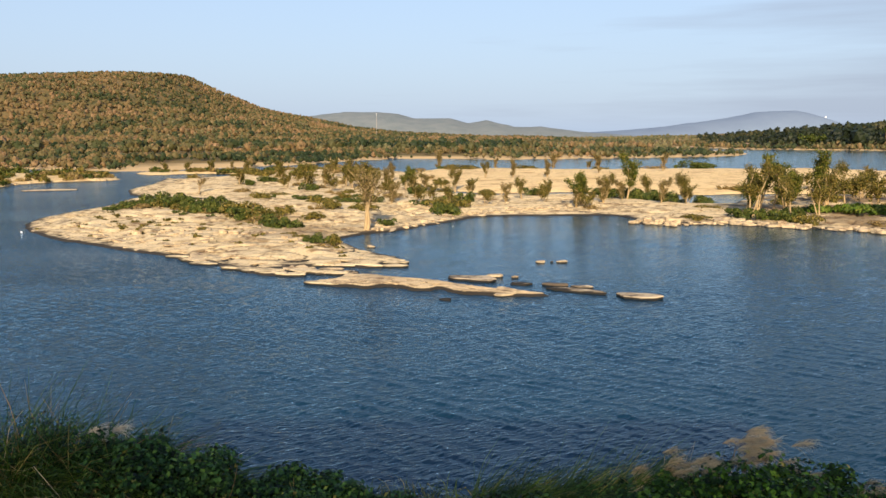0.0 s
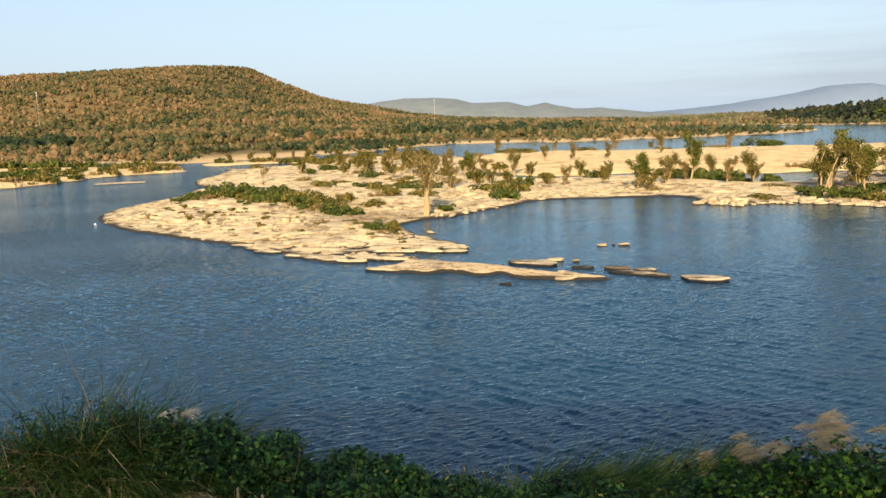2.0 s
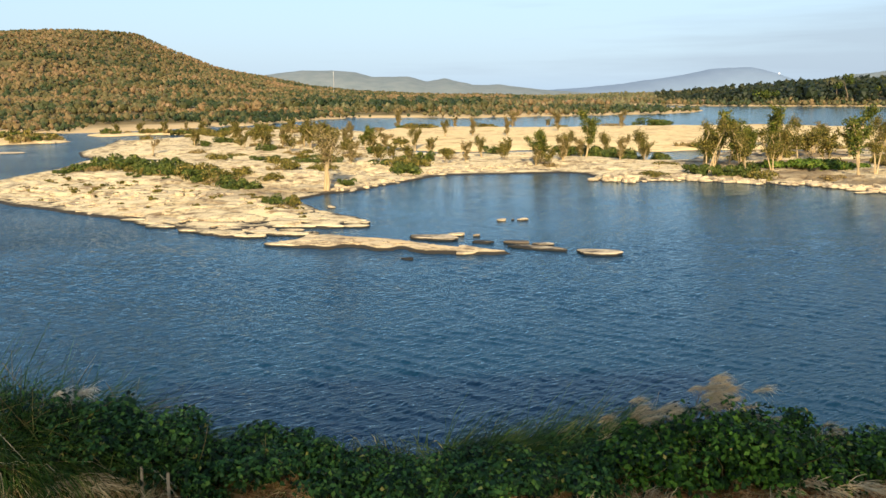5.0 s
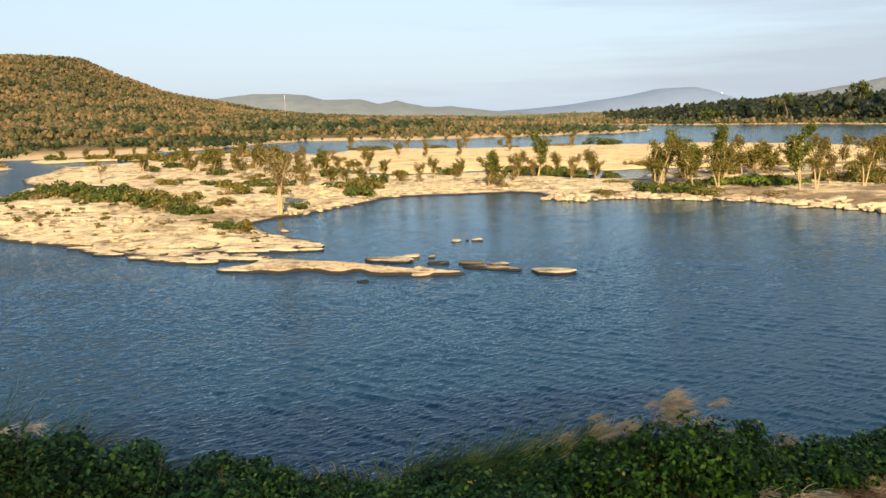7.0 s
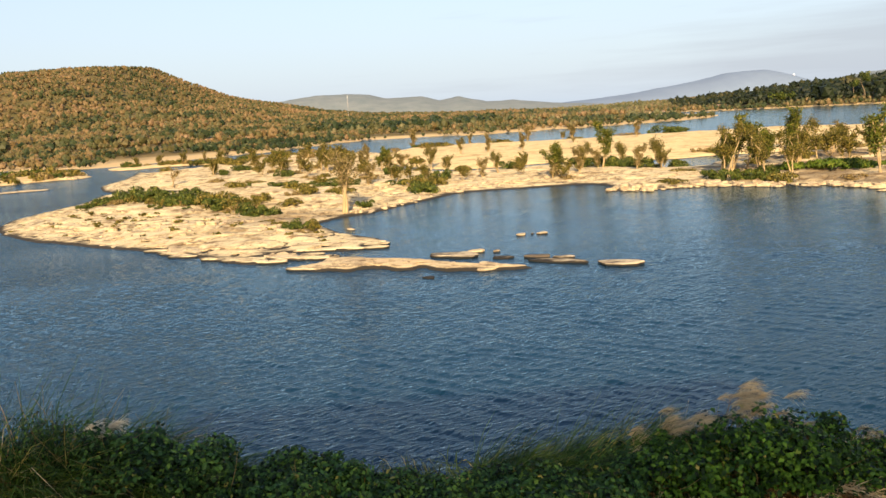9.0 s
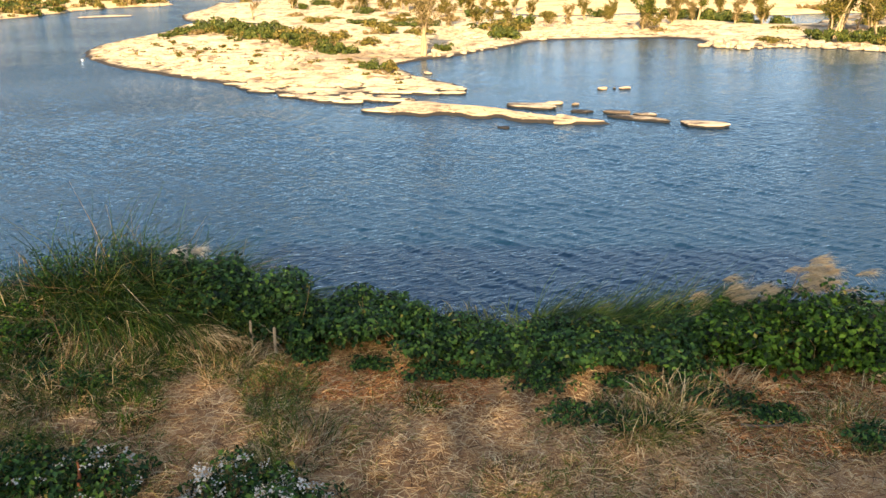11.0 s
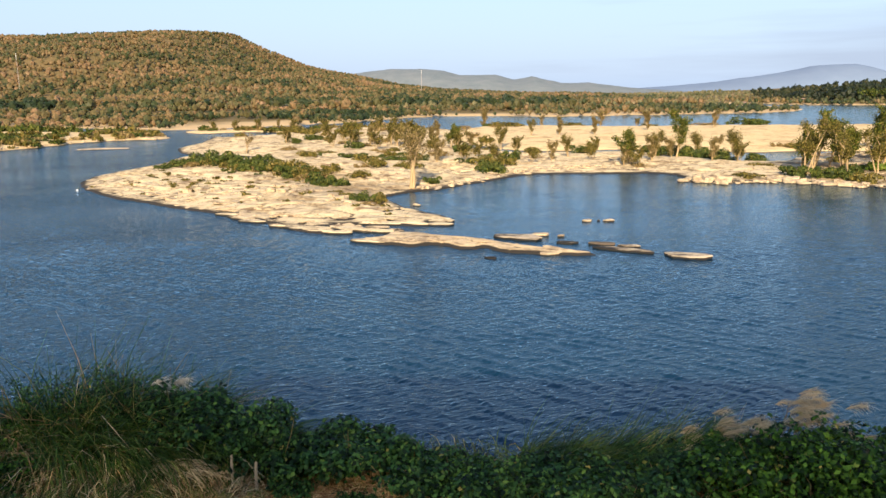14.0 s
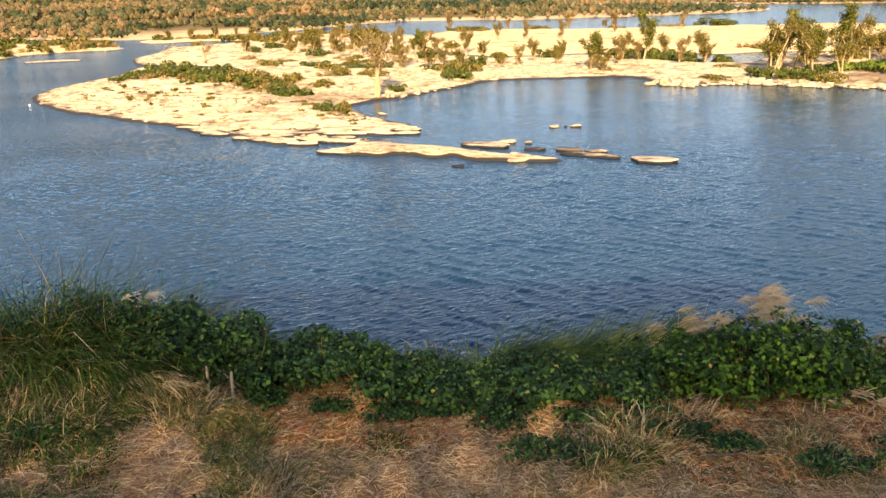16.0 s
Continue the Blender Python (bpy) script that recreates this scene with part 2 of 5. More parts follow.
BARK = plain_material("pale_bark", (0.30, 0.21, 0.11), (0.48, 0.35, 0.19), 2.0, 0.95, 0.6, 0.1, (1, 1, 0.3))
BARK_DARK = plain_material("dark_bark", (0.10, 0.075, 0.05), (0.20, 0.15, 0.10), 2.0, 0.95, 0.6, 0.1, (1, 1, 0.3))
LEAF_GREEN = leaf_material("green_leaves", [(0.0, (0.028, 0.052, 0.007)), (0.5, (0.096, 0.128, 0.015)), (1.0, (0.25, 0.215, 0.042))])
LEAF_OLIVE = leaf_material("olive_leaves", [(0.0, (0.040, 0.048, 0.008)), (0.5, (0.138, 0.124, 0.020)), (1.0, (0.32, 0.235, 0.062))])
LEAF_DRY = leaf_material("dry_twigs", [(0.0, (0.12, 0.085, 0.032)), (0.5, (0.27, 0.19, 0.07)), (1.0, (0.43, 0.32, 0.14))])
LEAF_LONE = leaf_material("thin_brown_olive_leaves", [(0.0, (0.085, 0.070, 0.022)), (0.5, (0.20, 0.155, 0.052)), (1.0, (0.36, 0.27, 0.11))])
LEAF_BUSH = leaf_material("dark_bush_leaves", [(0.0, (0.026, 0.048, 0.008)), (0.6, (0.075, 0.105, 0.016)), (1.0, (0.19, 0.19, 0.04))])
REED = leaf_material("green_reeds", [(0.0, (0.04, 0.075, 0.010)), (0.6, (0.11, 0.18, 0.018)), (1.0, (0.26, 0.28, 0.05))])
FOREST = leaf_material("forest_canopy", [(0.0, (0.016, 0.030, 0.010)), (0.25, (0.042, 0.055, 0.018)), (0.50, (0.108, 0.090, 0.036)),
                                         (0.75, (0.182, 0.122, 0.056)), (1.0, (0.225, 0.142, 0.078))], 0.0, "tint")
# dry scrub made paler: distance haze put into the base colour
HAZY_SCRUB = leaf_material("hazy_dry_scrub", [(0.0, (0.060, 0.072, 0.034)), (0.4, (0.125, 0.122, 0.058)), (0.7, (0.185, 0.155, 0.080)), (1.0, (0.230, 0.170, 0.098))], 0.0, "tint")
WOOD_DARK = leaf_material("dark_canopy", [(0.0, (0.006, 0.012, 0.005)), (0.6, (0.017, 0.026, 0.009)), (1.0, (0.055, 0.052, 0.017))], 0.0, "tint")
# near-black low ends put gap shade into the leaf colour, scattered at random
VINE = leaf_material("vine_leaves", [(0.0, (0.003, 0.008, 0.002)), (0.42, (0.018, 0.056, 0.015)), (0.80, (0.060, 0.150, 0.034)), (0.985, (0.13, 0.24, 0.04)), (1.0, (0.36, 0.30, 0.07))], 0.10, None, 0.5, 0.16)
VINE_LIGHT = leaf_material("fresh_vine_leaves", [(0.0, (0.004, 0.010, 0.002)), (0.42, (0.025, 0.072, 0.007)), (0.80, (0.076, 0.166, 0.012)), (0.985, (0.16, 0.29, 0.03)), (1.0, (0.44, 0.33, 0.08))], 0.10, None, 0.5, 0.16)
GRASS_GREEN = leaf_material("green_grass", [(0.0, (0.018, 0.040, 0.006)), (0.5, (0.105, 0.165, 0.026)), (0.85, (0.24, 0.27, 0.06)), (1.0, (0.66, 0.50, 0.19))], 0.2)
GRASS_DEEP = leaf_material("deep_green_grass", [(0.0, (0.010, 0.026, 0.004)), (0.5, (0.048, 0.105, 0.014)), (0.88, (0.115, 0.19, 0.028)), (1.0, (0.40, 0.34, 0.11))], 0.2)
# dark low end stands in, by colour, for self-shadow lost among the straws
GRASS_DRY = leaf_material("dry_grass", [(0.0, (0.06, 0.028, 0.013)), (0.30, (0.40, 0.22, 0.095)), (0.5, (0.72, 0.47, 0.23)), (1.0, (0.92, 0.76, 0.47))], 0.1)
STRAW_RED = leaf_material("rusty_leaf_litter", [(0.0, (0.14, 0.045, 0.016)), (0.5, (0.56, 0.22, 0.08)), (1.0, (0.82, 0.45, 0.19))], 0.1)
PALE_PLUME = leaf_material("pale_plumes", [(0.0, (0.62, 0.54, 0.42)), (1.0, (0.90, 0.84, 0.72))], 0.3)
PLUME = leaf_material("grass_plumes", [(0.0, (0.62, 0.44, 0.25)), (1.0, (0.95, 0.78, 0.50))], 0.3)
PETAL = leaf_material("white_petals", [(0.0, (0.62, 0.63, 0.62)), (1.0, (0.8, 0.8, 0.78))], 0.2)
RUST = plain_material("rusty_brown_stem", (0.20, 0.07, 0.03), (0.38, 0.15, 0.07), 14, 0.9)
STAKE = plain_material("weathered_stake_wood", (0.34, 0.26, 0.16), (0.50, 0.40, 0.27), 12, 0.9, 0.5, 0.01, (1, 1, 0.2))
HOUSE_WALL = plain_material("grimy_plaster", (0.30, 0.25, 0.19), (0.44, 0.38, 0.29), 0.8)
ROOF = plain_material("faded_roof_sheet", (0.20, 0.13, 0.10), (0.32, 0.22, 0.18), 1.0)
STEEL = plain_material("galvanised_steel", (0.40, 0.35, 0.32), (0.52, 0.46, 0.43), 0.8, 0.5)
WHITE = plain_material("white_paint", (0.76, 0.76, 0.76), (0.84, 0.84, 0.84), 1.0, 0.5)
# atmospheric haze mixed into the base colours of the far hills
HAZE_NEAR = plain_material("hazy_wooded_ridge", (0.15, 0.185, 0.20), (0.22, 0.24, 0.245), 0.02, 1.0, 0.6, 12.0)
HAZE_FAR = plain_material("haze_blue_mountain", (0.155, 0.21, 0.31), (0.18, 0.24, 0.34), 0.006, 1.0, 0.2, 10.0)


# ---------------------------------------------------------------- geometry helpers
def mesh_np(name, verts, faces, mat, smooth=False, tint=None):
    """A mesh from numpy arrays: verts (n, 3); faces (m, 3) or (m, 4)."""
    verts = np.asarray(verts, np.float32)
    faces = np.asarray(faces, np.int32)
    me = bpy.data.meshes.new(name)
    me.vertices.add(len(verts))
    me.vertices.foreach_set("co", verts.ravel())
    k = faces.shape[1]
    me.loops.add(faces.size)
    me.loops.foreach_set("vertex_index", faces.ravel())
    me.polygons.add(len(faces))
    me.polygons.foreach_set("loop_start", np.arange(0, faces.size, k, dtype=np.int32))
    me.polygons.foreach_set("loop_total", np.full(len(faces), k, np.int32))
    me.polygons.foreach_set("use_smooth", np.full(len(faces), smooth))
    if tint is not None:
        at = me.attributes.new("tint", "FLOAT", "POINT")
        at.data.foreach_set("value", np.asarray(tint, np.float32))
    me.update()
    me.validate()
    me.materials.append(mat)
    return me


def part(name, me, parent, label=""):
    ob = new(name, me)
    ob.parent = parent
    return tagged(ob, label)


def thing(name, label, category, group="", at=(0, 0, 0), turn=0.0, size=1.0, kind=""):
    ob = new(name)
    ob.matrix_basis = Matrix.LocRotScale(at, Euler((0, 0, turn)), (size, size, size))
    return tagged(ob, label, category, group, kind)


_rng = np.random.RandomState(7)
_PERM = _rng.rand(512, 512).astype(np.float32)


def vnoise(x, y):
    """Smooth value noise, 0 to 1, period 512."""
    xi, yi = np.floor(x).astype(int), np.floor(y).astype(int)
    fx, fy = x - xi, y - yi
    fx, fy = fx * fx * (3 - 2 * fx), fy * fy * (3 - 2 * fy)
    a, b = _PERM[xi % 512, yi % 512], _PERM[(xi + 1) % 512, yi % 512]
    c, d = _PERM[xi % 512, (yi + 1) % 512], _PERM[(xi + 1) % 512, (yi + 1) % 512]
    return (a * (1 - fx) + b * fx) * (1 - fy) + (c * (1 - fx) + d * fx) * fy


def fbm(x, y, octaves=4):
    """Fractal noise about 0, within -0.5 to 0.5."""
    s, amp, tot = 0, 1.0, 0
    for k in range(octaves):
        s = s + amp * (vnoise(x * 2 ** k + 17.3 * k, y * 2 ** k + 9.1 * k) - 0.5)
        tot += amp
        amp *= 0.5
    return s / tot


def ss(a, b, v):
    u = np.clip((v - a) / (b - a), 0, 1)
    return u * u * (3 - 2 * u)


def rounded(outline, steps=5):
    """A closed Catmull-Rom curve through the corners of an outline."""
    p = np.array(outline, float)
    q = []
    for i in range(len(p)):
        a, b, c, d = p[i - 1], p[i], p[(i + 1) % len(p)], p[(i + 2) % len(p)]
        for u in np.linspace(0, 1, steps, endpoint=False):
            q.append(0.5 * (2 * b + (c - a) * u + (2 * a - 5 * b + 4 * c - d) * u * u + (3 * b - a - 3 * c + d) * u ** 3))
    return np.array(q)


def inside_distance(poly, x, y):
    """Signed distance to a closed outline, positive inside."""
    d2 = np.full(x.shape, 1e12)
    odd = np.zeros(x.shape, bool)
    for (ax, ay), (bx, by) in zip(poly, np.roll(poly, -1, 0)):
        ex, ey = bx - ax, by - ay
        u = np.clip(((x - ax) * ex + (y - ay) * ey) / (ex * ex + ey * ey + 1e-9), 0, 1)
        d2 = np.minimum(d2, (x - ax - u * ex) ** 2 + (y - ay - u * ey) ** 2)
        if ay != by:
            odd ^= ((ay > y) != (by > y)) & (x < ax + (y - ay) * ex / ey)
    return np.where(odd, 1, -1) * np.sqrt(d2)


def grid_mesh(name, x, y, z, keep, mat, smooth=True, tint=None):
    """A height field from 2D arrays, only where keep is true."""
    n, m = x.shape
    idx = np.arange(n * m).reshape(n, m)
    f = np.stack([idx[:-1, :-1], idx[:-1, 1:], idx[1:, 1:], idx[1:, :-1]], -1).reshape(-1, 4)
    k = keep.ravel()[f].any(1)
    f = f[k]
    used = np.unique(f)
    back = np.zeros(n * m, np.int64)
    back[used] = np.arange(len(used))
    v = np.stack([x.ravel(), y.ravel(), z.ravel()], -1)[used]
    return mesh_np(name, v, back[f], mat, smooth, None if tint is None else tint.ravel()[used])


# ---------------------------------------------------------------- the large structure
MAINLAND = rounded([(-4500, 420), (-1200, 400), (-300, 330), (-178, 312), (-140, 300), (-112, 292), (-95, 318), (-72, 345), (-52, 390),
                    (-27, 440), (52, 434), (87, 454), (129, 465), (191, 514), (236, 609), (240, 720), (256, 830),
                    (268, 745), (310, 695), (395, 655), (420, 570), (530, 470), (1000, 330), (4500, 150), (4500, 5200), (-4500, 5200)], 4)
RIDGE_X = (-2400, -1500, -1051, -920, -816, -713, -613, -504, -460, -440, -379, -338, -286, -224, -166, -83, 60, 400)
RIDGE_Z = (56, 88, 100, 103, 106, 108, 111, 112, 109, 97, 72, 56, 43, 33, 20, 10, 3, 0)


def ground_height(x, y):
    """Height of the ground: the bluff near by, the river bed, the far plain with its wooded hill and the far bank."""
    z = np.full(x.shape, -3.0)
    # bluff under the viewer
    edge = 10.1 + 0.5 * fbm(x * 0.35, y * 0.0 + 3.0, 3)
    bluff = 9.0 - 0.85 * np.maximum(y - edge, 0) + 0.16 * fbm(x * 0.9, y * 0.9, 4)
    z = np.maximum(z, np.where(y < 40, bluff, -3.0))
    # mainland beyond the water
    far = y > 120
    d = np.full(x.shape, -50.0)
    d[far] = inside_distance(MAINLAND, x[far], y[far])
    d = d + 14 * fbm(x * 0.03, y * 0.03, 4)
    land = -3 + 3.3 * ss(-8, 4, d) + 1.6 * ss(4, 60, d) + 1.0 * ss(60, 300, d)
    land = land + 0.8 * fbm(x * 0.05, y * 0.05, 4) * ss(0, 30, d)
    hill = np.interp(x, RIDGE_X, RIDGE_Z)
    up = ss(640, 1420, y) ** 1.0 * 0.75 + 0.25 * ss(600, 1000, y)
    gully = 26 * fbm(x * 0.011, y * 0.0035, 4) * up * (1 - up) * 4 * ss(4, 40, hill)
    hill = (hill * up + gully) * (1 - ss(1450, 1950, y)) * (1 + 0.03 * fbm(x * 0.02, y * 0.02, 3))
    bank = ss(255, 330, x) * ss(2, 60, d) * (1.5 + 13 * ss(330, 640, x)) * (1 - ss(1500, 2200, y))
    rise = 1.0 * ss(900, 2600, y)
    z = np.where(far, np.maximum(z, land + (hill + bank + rise) * ss(0, 40, d)), z)
    return z


def build_ground():
    az = np.radians(np.concatenate([np.arange(-180, -52, 4.0), np.arange(-52, 52, 0.5), np.arange(52, 180.1, 4.0)]))
    r = [0.004]
    while r[-1] < 4900:
        r.append(r[-1] * 1.034 + 0.012)
    r = np.array(r)
    a, rr = np.meshgrid(az, r)
    x, y = rr * np.sin(a), rr * np.cos(a) - 3.0
    z = ground_height(x, y)
    me = grid_mesh("ground", x, y, z, np.ones(x.shape, bool), GROUND)
    tagged(new("ground", me), "dry earth bluff, river bed and far wooded plain", "ground", kind="structure")


build_ground()

def build_water():
    """The river: one sheet with short wind waves, their crests running obliquely across the stream."""
    az = np.radians(np.concatenate([np.arange(-90, -40, 2.5), np.arange(-40, 40, 0.14), np.arange(40, 90.1, 2.5)]))
    r, grow = [11.0, 16.0, 20.0, 23.0], 1.0037
    while r[-1] < 4800:
        grow = 1.0037 if r[-1] < 125 else min(grow * 1.006, 1.06)
        r.append(r[-1] * grow)
    r = np.array(r)
    a, rr = np.meshgrid(az, r)
    x, y = rr * np.sin(a), rr * np.cos(a)
    step = np.gradient(r)[:, None]
    rng = np.random.RandomState(31)
    z = np.zeros(x.shape)
    count = 64
    for k in range(count):
        lam = 0.26 * (1.5 / 0.26) ** ((k + rng.rand()) / count)
        th = radians(45) + rng.randn() * radians(27)
        q = 2 * math.pi / lam
        phase = q * (math.sin(th) * x + math.cos(th) * y) + rng.rand() * 6.28
        slope = 0.042 * (1.0 if lam < 1.0 else 1.0 / lam)
        z += slope / q * ss(1.8, 3.6, lam / step) * np.cos(phase)
    gust = 0.72 + 0.9 * fbm(x * 0.03 + 70, y * 0.05, 3)
    calm = 1 - 0.5 * ss(-26, 6, x) * ss(62, 88, y)      # lee of the rocks
    z = (z + 1.6 * z * np.abs(z)) * gust * calm
    me = grid_mesh("water", x, y, z, np.ones(x.shape, bool), WATER)
    tagged(new("water", me), "rippled deep blue river water", "water", kind="structure")


build_water()


def landform(name, outline, step, height, slope, mat, label, wobble=1.5, ledge=0.0, category="sandbank", rough=0.25, steep=1.0, crack=0.55, grove=False):
    """A low island: its height grows inwards from a wandering outline; ledge cuts it into beds of that thickness."""
    poly = rounded(outline)
    lo, hi = poly.min(0) - 4, poly.max(0) + 4
    x, y = np.meshgrid(np.arange(lo[0], hi[0], step), np.arange(lo[1], hi[1], step))
    d = inside_distance(poly, x, y)
    d = d + wobble * (1.3 * fbm(x * 0.16, y * 0.16, 5) + 0.5 * fbm(x * 0.9, y * 0.9, 3))
    z = np.where(d > 0, height * (1 - np.exp(-np.maximum(d, 0) * slope / height)), d * 0.55 * steep)
    z = z + 0.20 * ss(0.0, 0.5, d)
    z = z + rough * ss(0, 6, d) * (2.2 * fbm(x * 0.07 + 40, y * 0.07, 4) + 0.9 * fbm(x * 0.5, y * 0.5, 4))
    soil_shade = np.zeros(x.shape)
    if ledge:
        wave = 0.5 * fbm(x * 0.12, y * 0.35 + 11, 5) + 0.25 * fbm(x * 0.8, y * 0.8, 3)
        q = z / ledge + wave * 2.0
        cut = ledge * (np.floor(q) + ss(0.55, 1.0, q - np.floor(q)) - wave * 1.2)
        z = np.where(d > 0, np.maximum(0.72 * cut + 0.28 * z, 0.05), z)
        z = z + np.where(d > 0, 0.05 * fbm(x * 2.2, y * 2.2, 3), 0)
        # open joints along the bedding and broken hollows between the slabs
        j1 = np.abs(fbm(x * 0.10 + 3, y * 0.24 + x * 0.10, 4))
        j2 = np.abs(fbm(x * 0.22 + 60, y * 0.30 + 20, 4))
        open_ = np.maximum(ss(0.030, 0.008, j1), ss(0.024, 0.006, j2) * 0.8) * ss(0.5, 3, d)
        hollow = ss(0.07, 0.17, fbm(x * 0.11 + 90, y * 0.2 + 70, 4)) * ss(1, 5, d)
        soil_shade = np.clip(0.85 * open_ + 0.55 * hollow * ss(-0.1, 0.25, fbm(x * 0.9 + 7, y * 0.9, 3)), 0, 1) * ss(-0.05, 0.2, fbm(x * 0.07 + 31, y * 0.07, 3) + 0.12)
        # bed faces darkened by colour for the shade of undercut ledges
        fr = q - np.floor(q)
        riser_shade = ss(0.50, 0.66, fr) * (1 - ss(0.86, 1.0, fr)) * ss(-0.06, 0.10, fbm(x * 0.17 + 5, y * 0.17, 3)) * ss(-0.15, 0.1, fbm(x * 1.1 + 15, y * 1.1, 3))
        soil_shade = np.maximum(soil_shade, 0.78 * riser_shade * ss(0.15, 0.8, d))
        z = z - crack * open_ - crack * 0.9 * hollow * (0.6 + fbm(x * 1.1, y * 1.1, 3))
    if grove:
        earth = 0.80 * ss(46, 55, x) * ss(-0.20, 0.10, fbm(x * 0.12 + 3, y * 0.2, 4)) + 0.55 * ss(-34, -24, x) * ss(8, -4, x) * ss(90, 97, y) * ss(136, 122, y) * ss(0.0, 0.16, fbm(x * 0.2 + 8, y * 0.3, 4))
        soil_shade = np.maximum(soil_shade, np.clip(earth, 0, 0.8) * ss(0.8, 3.0, d))
    z = np.maximum(z, -3.2)
    me = grid_mesh(name, x, y, z, z > -1.4, mat, True, soil_shade)
    ob = tagged(new(name, me), label, category, kind="structure")
    return poly, ob


ISLAND = [(-66.3, 125), (-61, 113.8), (-52, 103), (-46, 99), (-36, 92), (-30, 88), (-23, 81.5), (-19, 77.8), (-16.9, 76.7), (-14.8, 76.4), (-14.9, 77.9), (-16.3, 80), (-16.5, 81.4), (-14.6, 82.2), (-12.6, 82.6), (-11.2, 83.8), (-9.9, 82.8), (-9.6, 81.6),
          (-7.6, 81.1), (-6.8, 82.1), (-4.8, 81.7), (-6.3, 83.3), (-5.7, 84.9), (-4, 84.5), (-5, 87), (-7, 90), (-10, 95), (-11.8, 99), (-12.8, 101.5), (-13.5, 104), (-12.2, 107), (-10, 110), (-6, 113.7), (-2, 119.8), (2.3, 126.8), (8, 133.5), (18, 134.4), (28, 135),
          (31.5, 131), (31, 121.5), (37, 121), (47, 122.5), (53, 117), (62, 113), (67, 101), (74, 95), (100, 92), (140, 95), (175, 140), (160, 190),
          (84, 181), (66, 168)]
ISLAND_BACK = [(59, 158), (51, 157), (47, 162), (41, 174), (36, 179), (28, 182), (15, 179), (6, 182), (-3, 200), (-10, 240), (-14, 290),
               (-42, 312), (-59, 308), (-68, 275), (-80, 244), (-88, 250), (-82, 221), (-79, 197), (-70, 178), (-54, 171), (-54, 163),
               (-67, 171), (-66, 152), (-67, 136)]
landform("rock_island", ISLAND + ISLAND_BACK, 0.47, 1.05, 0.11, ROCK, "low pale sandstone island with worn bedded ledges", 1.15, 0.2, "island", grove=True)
SHELF = [(-14.4, 80.3), (-12.9, 78.9), (-10.6, 78.3), (-9.4, 76.9), (-6.8, 76.6), (-4.9, 75.4), (-3.3, 74.8), (-0.6, 73.6), (2, 71.2), (4.3, 69.7), (7, 68.5),
         (9.3, 66.9), (7, 66.6), (4.1, 67.2), (1.9, 67.5), (0.7, 68.4), (-0.3, 69.7), (-1.4, 69), (-2.8, 69.2), (-4.2, 70.7), (-5.6, 70.7), (-7, 69.9),
         (-8.4, 70.6), (-10.5, 71.2), (-12.4, 73.2), (-10.9, 74.2), (-10.2, 76.1), (-11.3, 78.3), (-13.8, 79.2)]
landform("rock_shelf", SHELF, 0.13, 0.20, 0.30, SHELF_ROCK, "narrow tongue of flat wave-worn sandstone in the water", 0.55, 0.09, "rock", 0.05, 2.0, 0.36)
landform("sandbar_1", [(-12, 285), (10, 311), (47, 303), (69, 303), (92, 305), (118, 306), (158, 300), (180, 240), (170, 185), (100, 182), (71, 183),
                       (58, 181), (35, 191), (15, 185), (1, 196), (-11, 238)], 0.8, 2.1, 0.11, SAND,
         "smooth golden sandbar between two river channels", 2.0, 0, "sandbank", 0.5)
landform("sandbar_2", [(-320, 150), (-200, 160), (-141, 178), (-134, 184), (-124, 187), (-120, 196), (-118, 210), (-117, 222), (-108, 233), (-99, 237), (-104, 248), (-112, 262), (-135, 268),
                       (-200, 290), (-330, 300)], 1.0, 1.3, 0.16, SAND, "low sandbar grown over with scrub", 2.5, 0, "sandbank", 0.3)
landform("sandbar_3", [(-104, 192), (-98, 194), (-92, 197), (-99, 197.5)], 0.4, 0.16, 0.2, STONE, "small low rock bar in the river", 1.1, 0, "sandbank", 0.05)

landform("sandbar_4", [(-110, 281), (-100, 268), (-88, 278), (-74, 276), (-58, 273), (-56, 280), (-72, 287), (-86, 291), (-104, 293)], 0.7, 0.5, 0.2, SAND,
         "narrow scrubby sand spit between two channels", 1.2, 0, "sandbank", 0.08)


def ridge(name, xs, zs, y0, depth, mat, label, rough, step):
    """A far range of hills with a rounded back."""
    x, v = np.meshgrid(np.arange(xs[0], xs[-1], step), np.linspace(0, 1, 14))
    top = np.interp(x, xs, zs)
    y = y0 - depth + 2 * depth * v
    z = -6 + (top + 6) * np.sin(np.pi * v) ** 0.8 + rough * (fbm(x / 130, y / 90, 5) + 0.5 * fbm(x / 30, y / 30, 3)) * np.sin(np.pi * v)
    me = grid_mesh(name, x, y, z, np.ones(x.shape, bool), mat)
    tagged(new(name, me), label, "hills", kind="structure")


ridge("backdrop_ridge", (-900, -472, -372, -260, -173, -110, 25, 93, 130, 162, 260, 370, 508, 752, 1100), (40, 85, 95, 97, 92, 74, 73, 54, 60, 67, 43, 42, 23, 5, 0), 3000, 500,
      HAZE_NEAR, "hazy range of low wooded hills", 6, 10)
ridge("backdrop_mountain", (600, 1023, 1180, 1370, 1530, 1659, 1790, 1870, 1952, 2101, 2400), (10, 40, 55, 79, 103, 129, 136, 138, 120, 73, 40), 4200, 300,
      HAZE_FAR, "distant mountain with a flat top, coloured pale blue by haze", 7, 16)
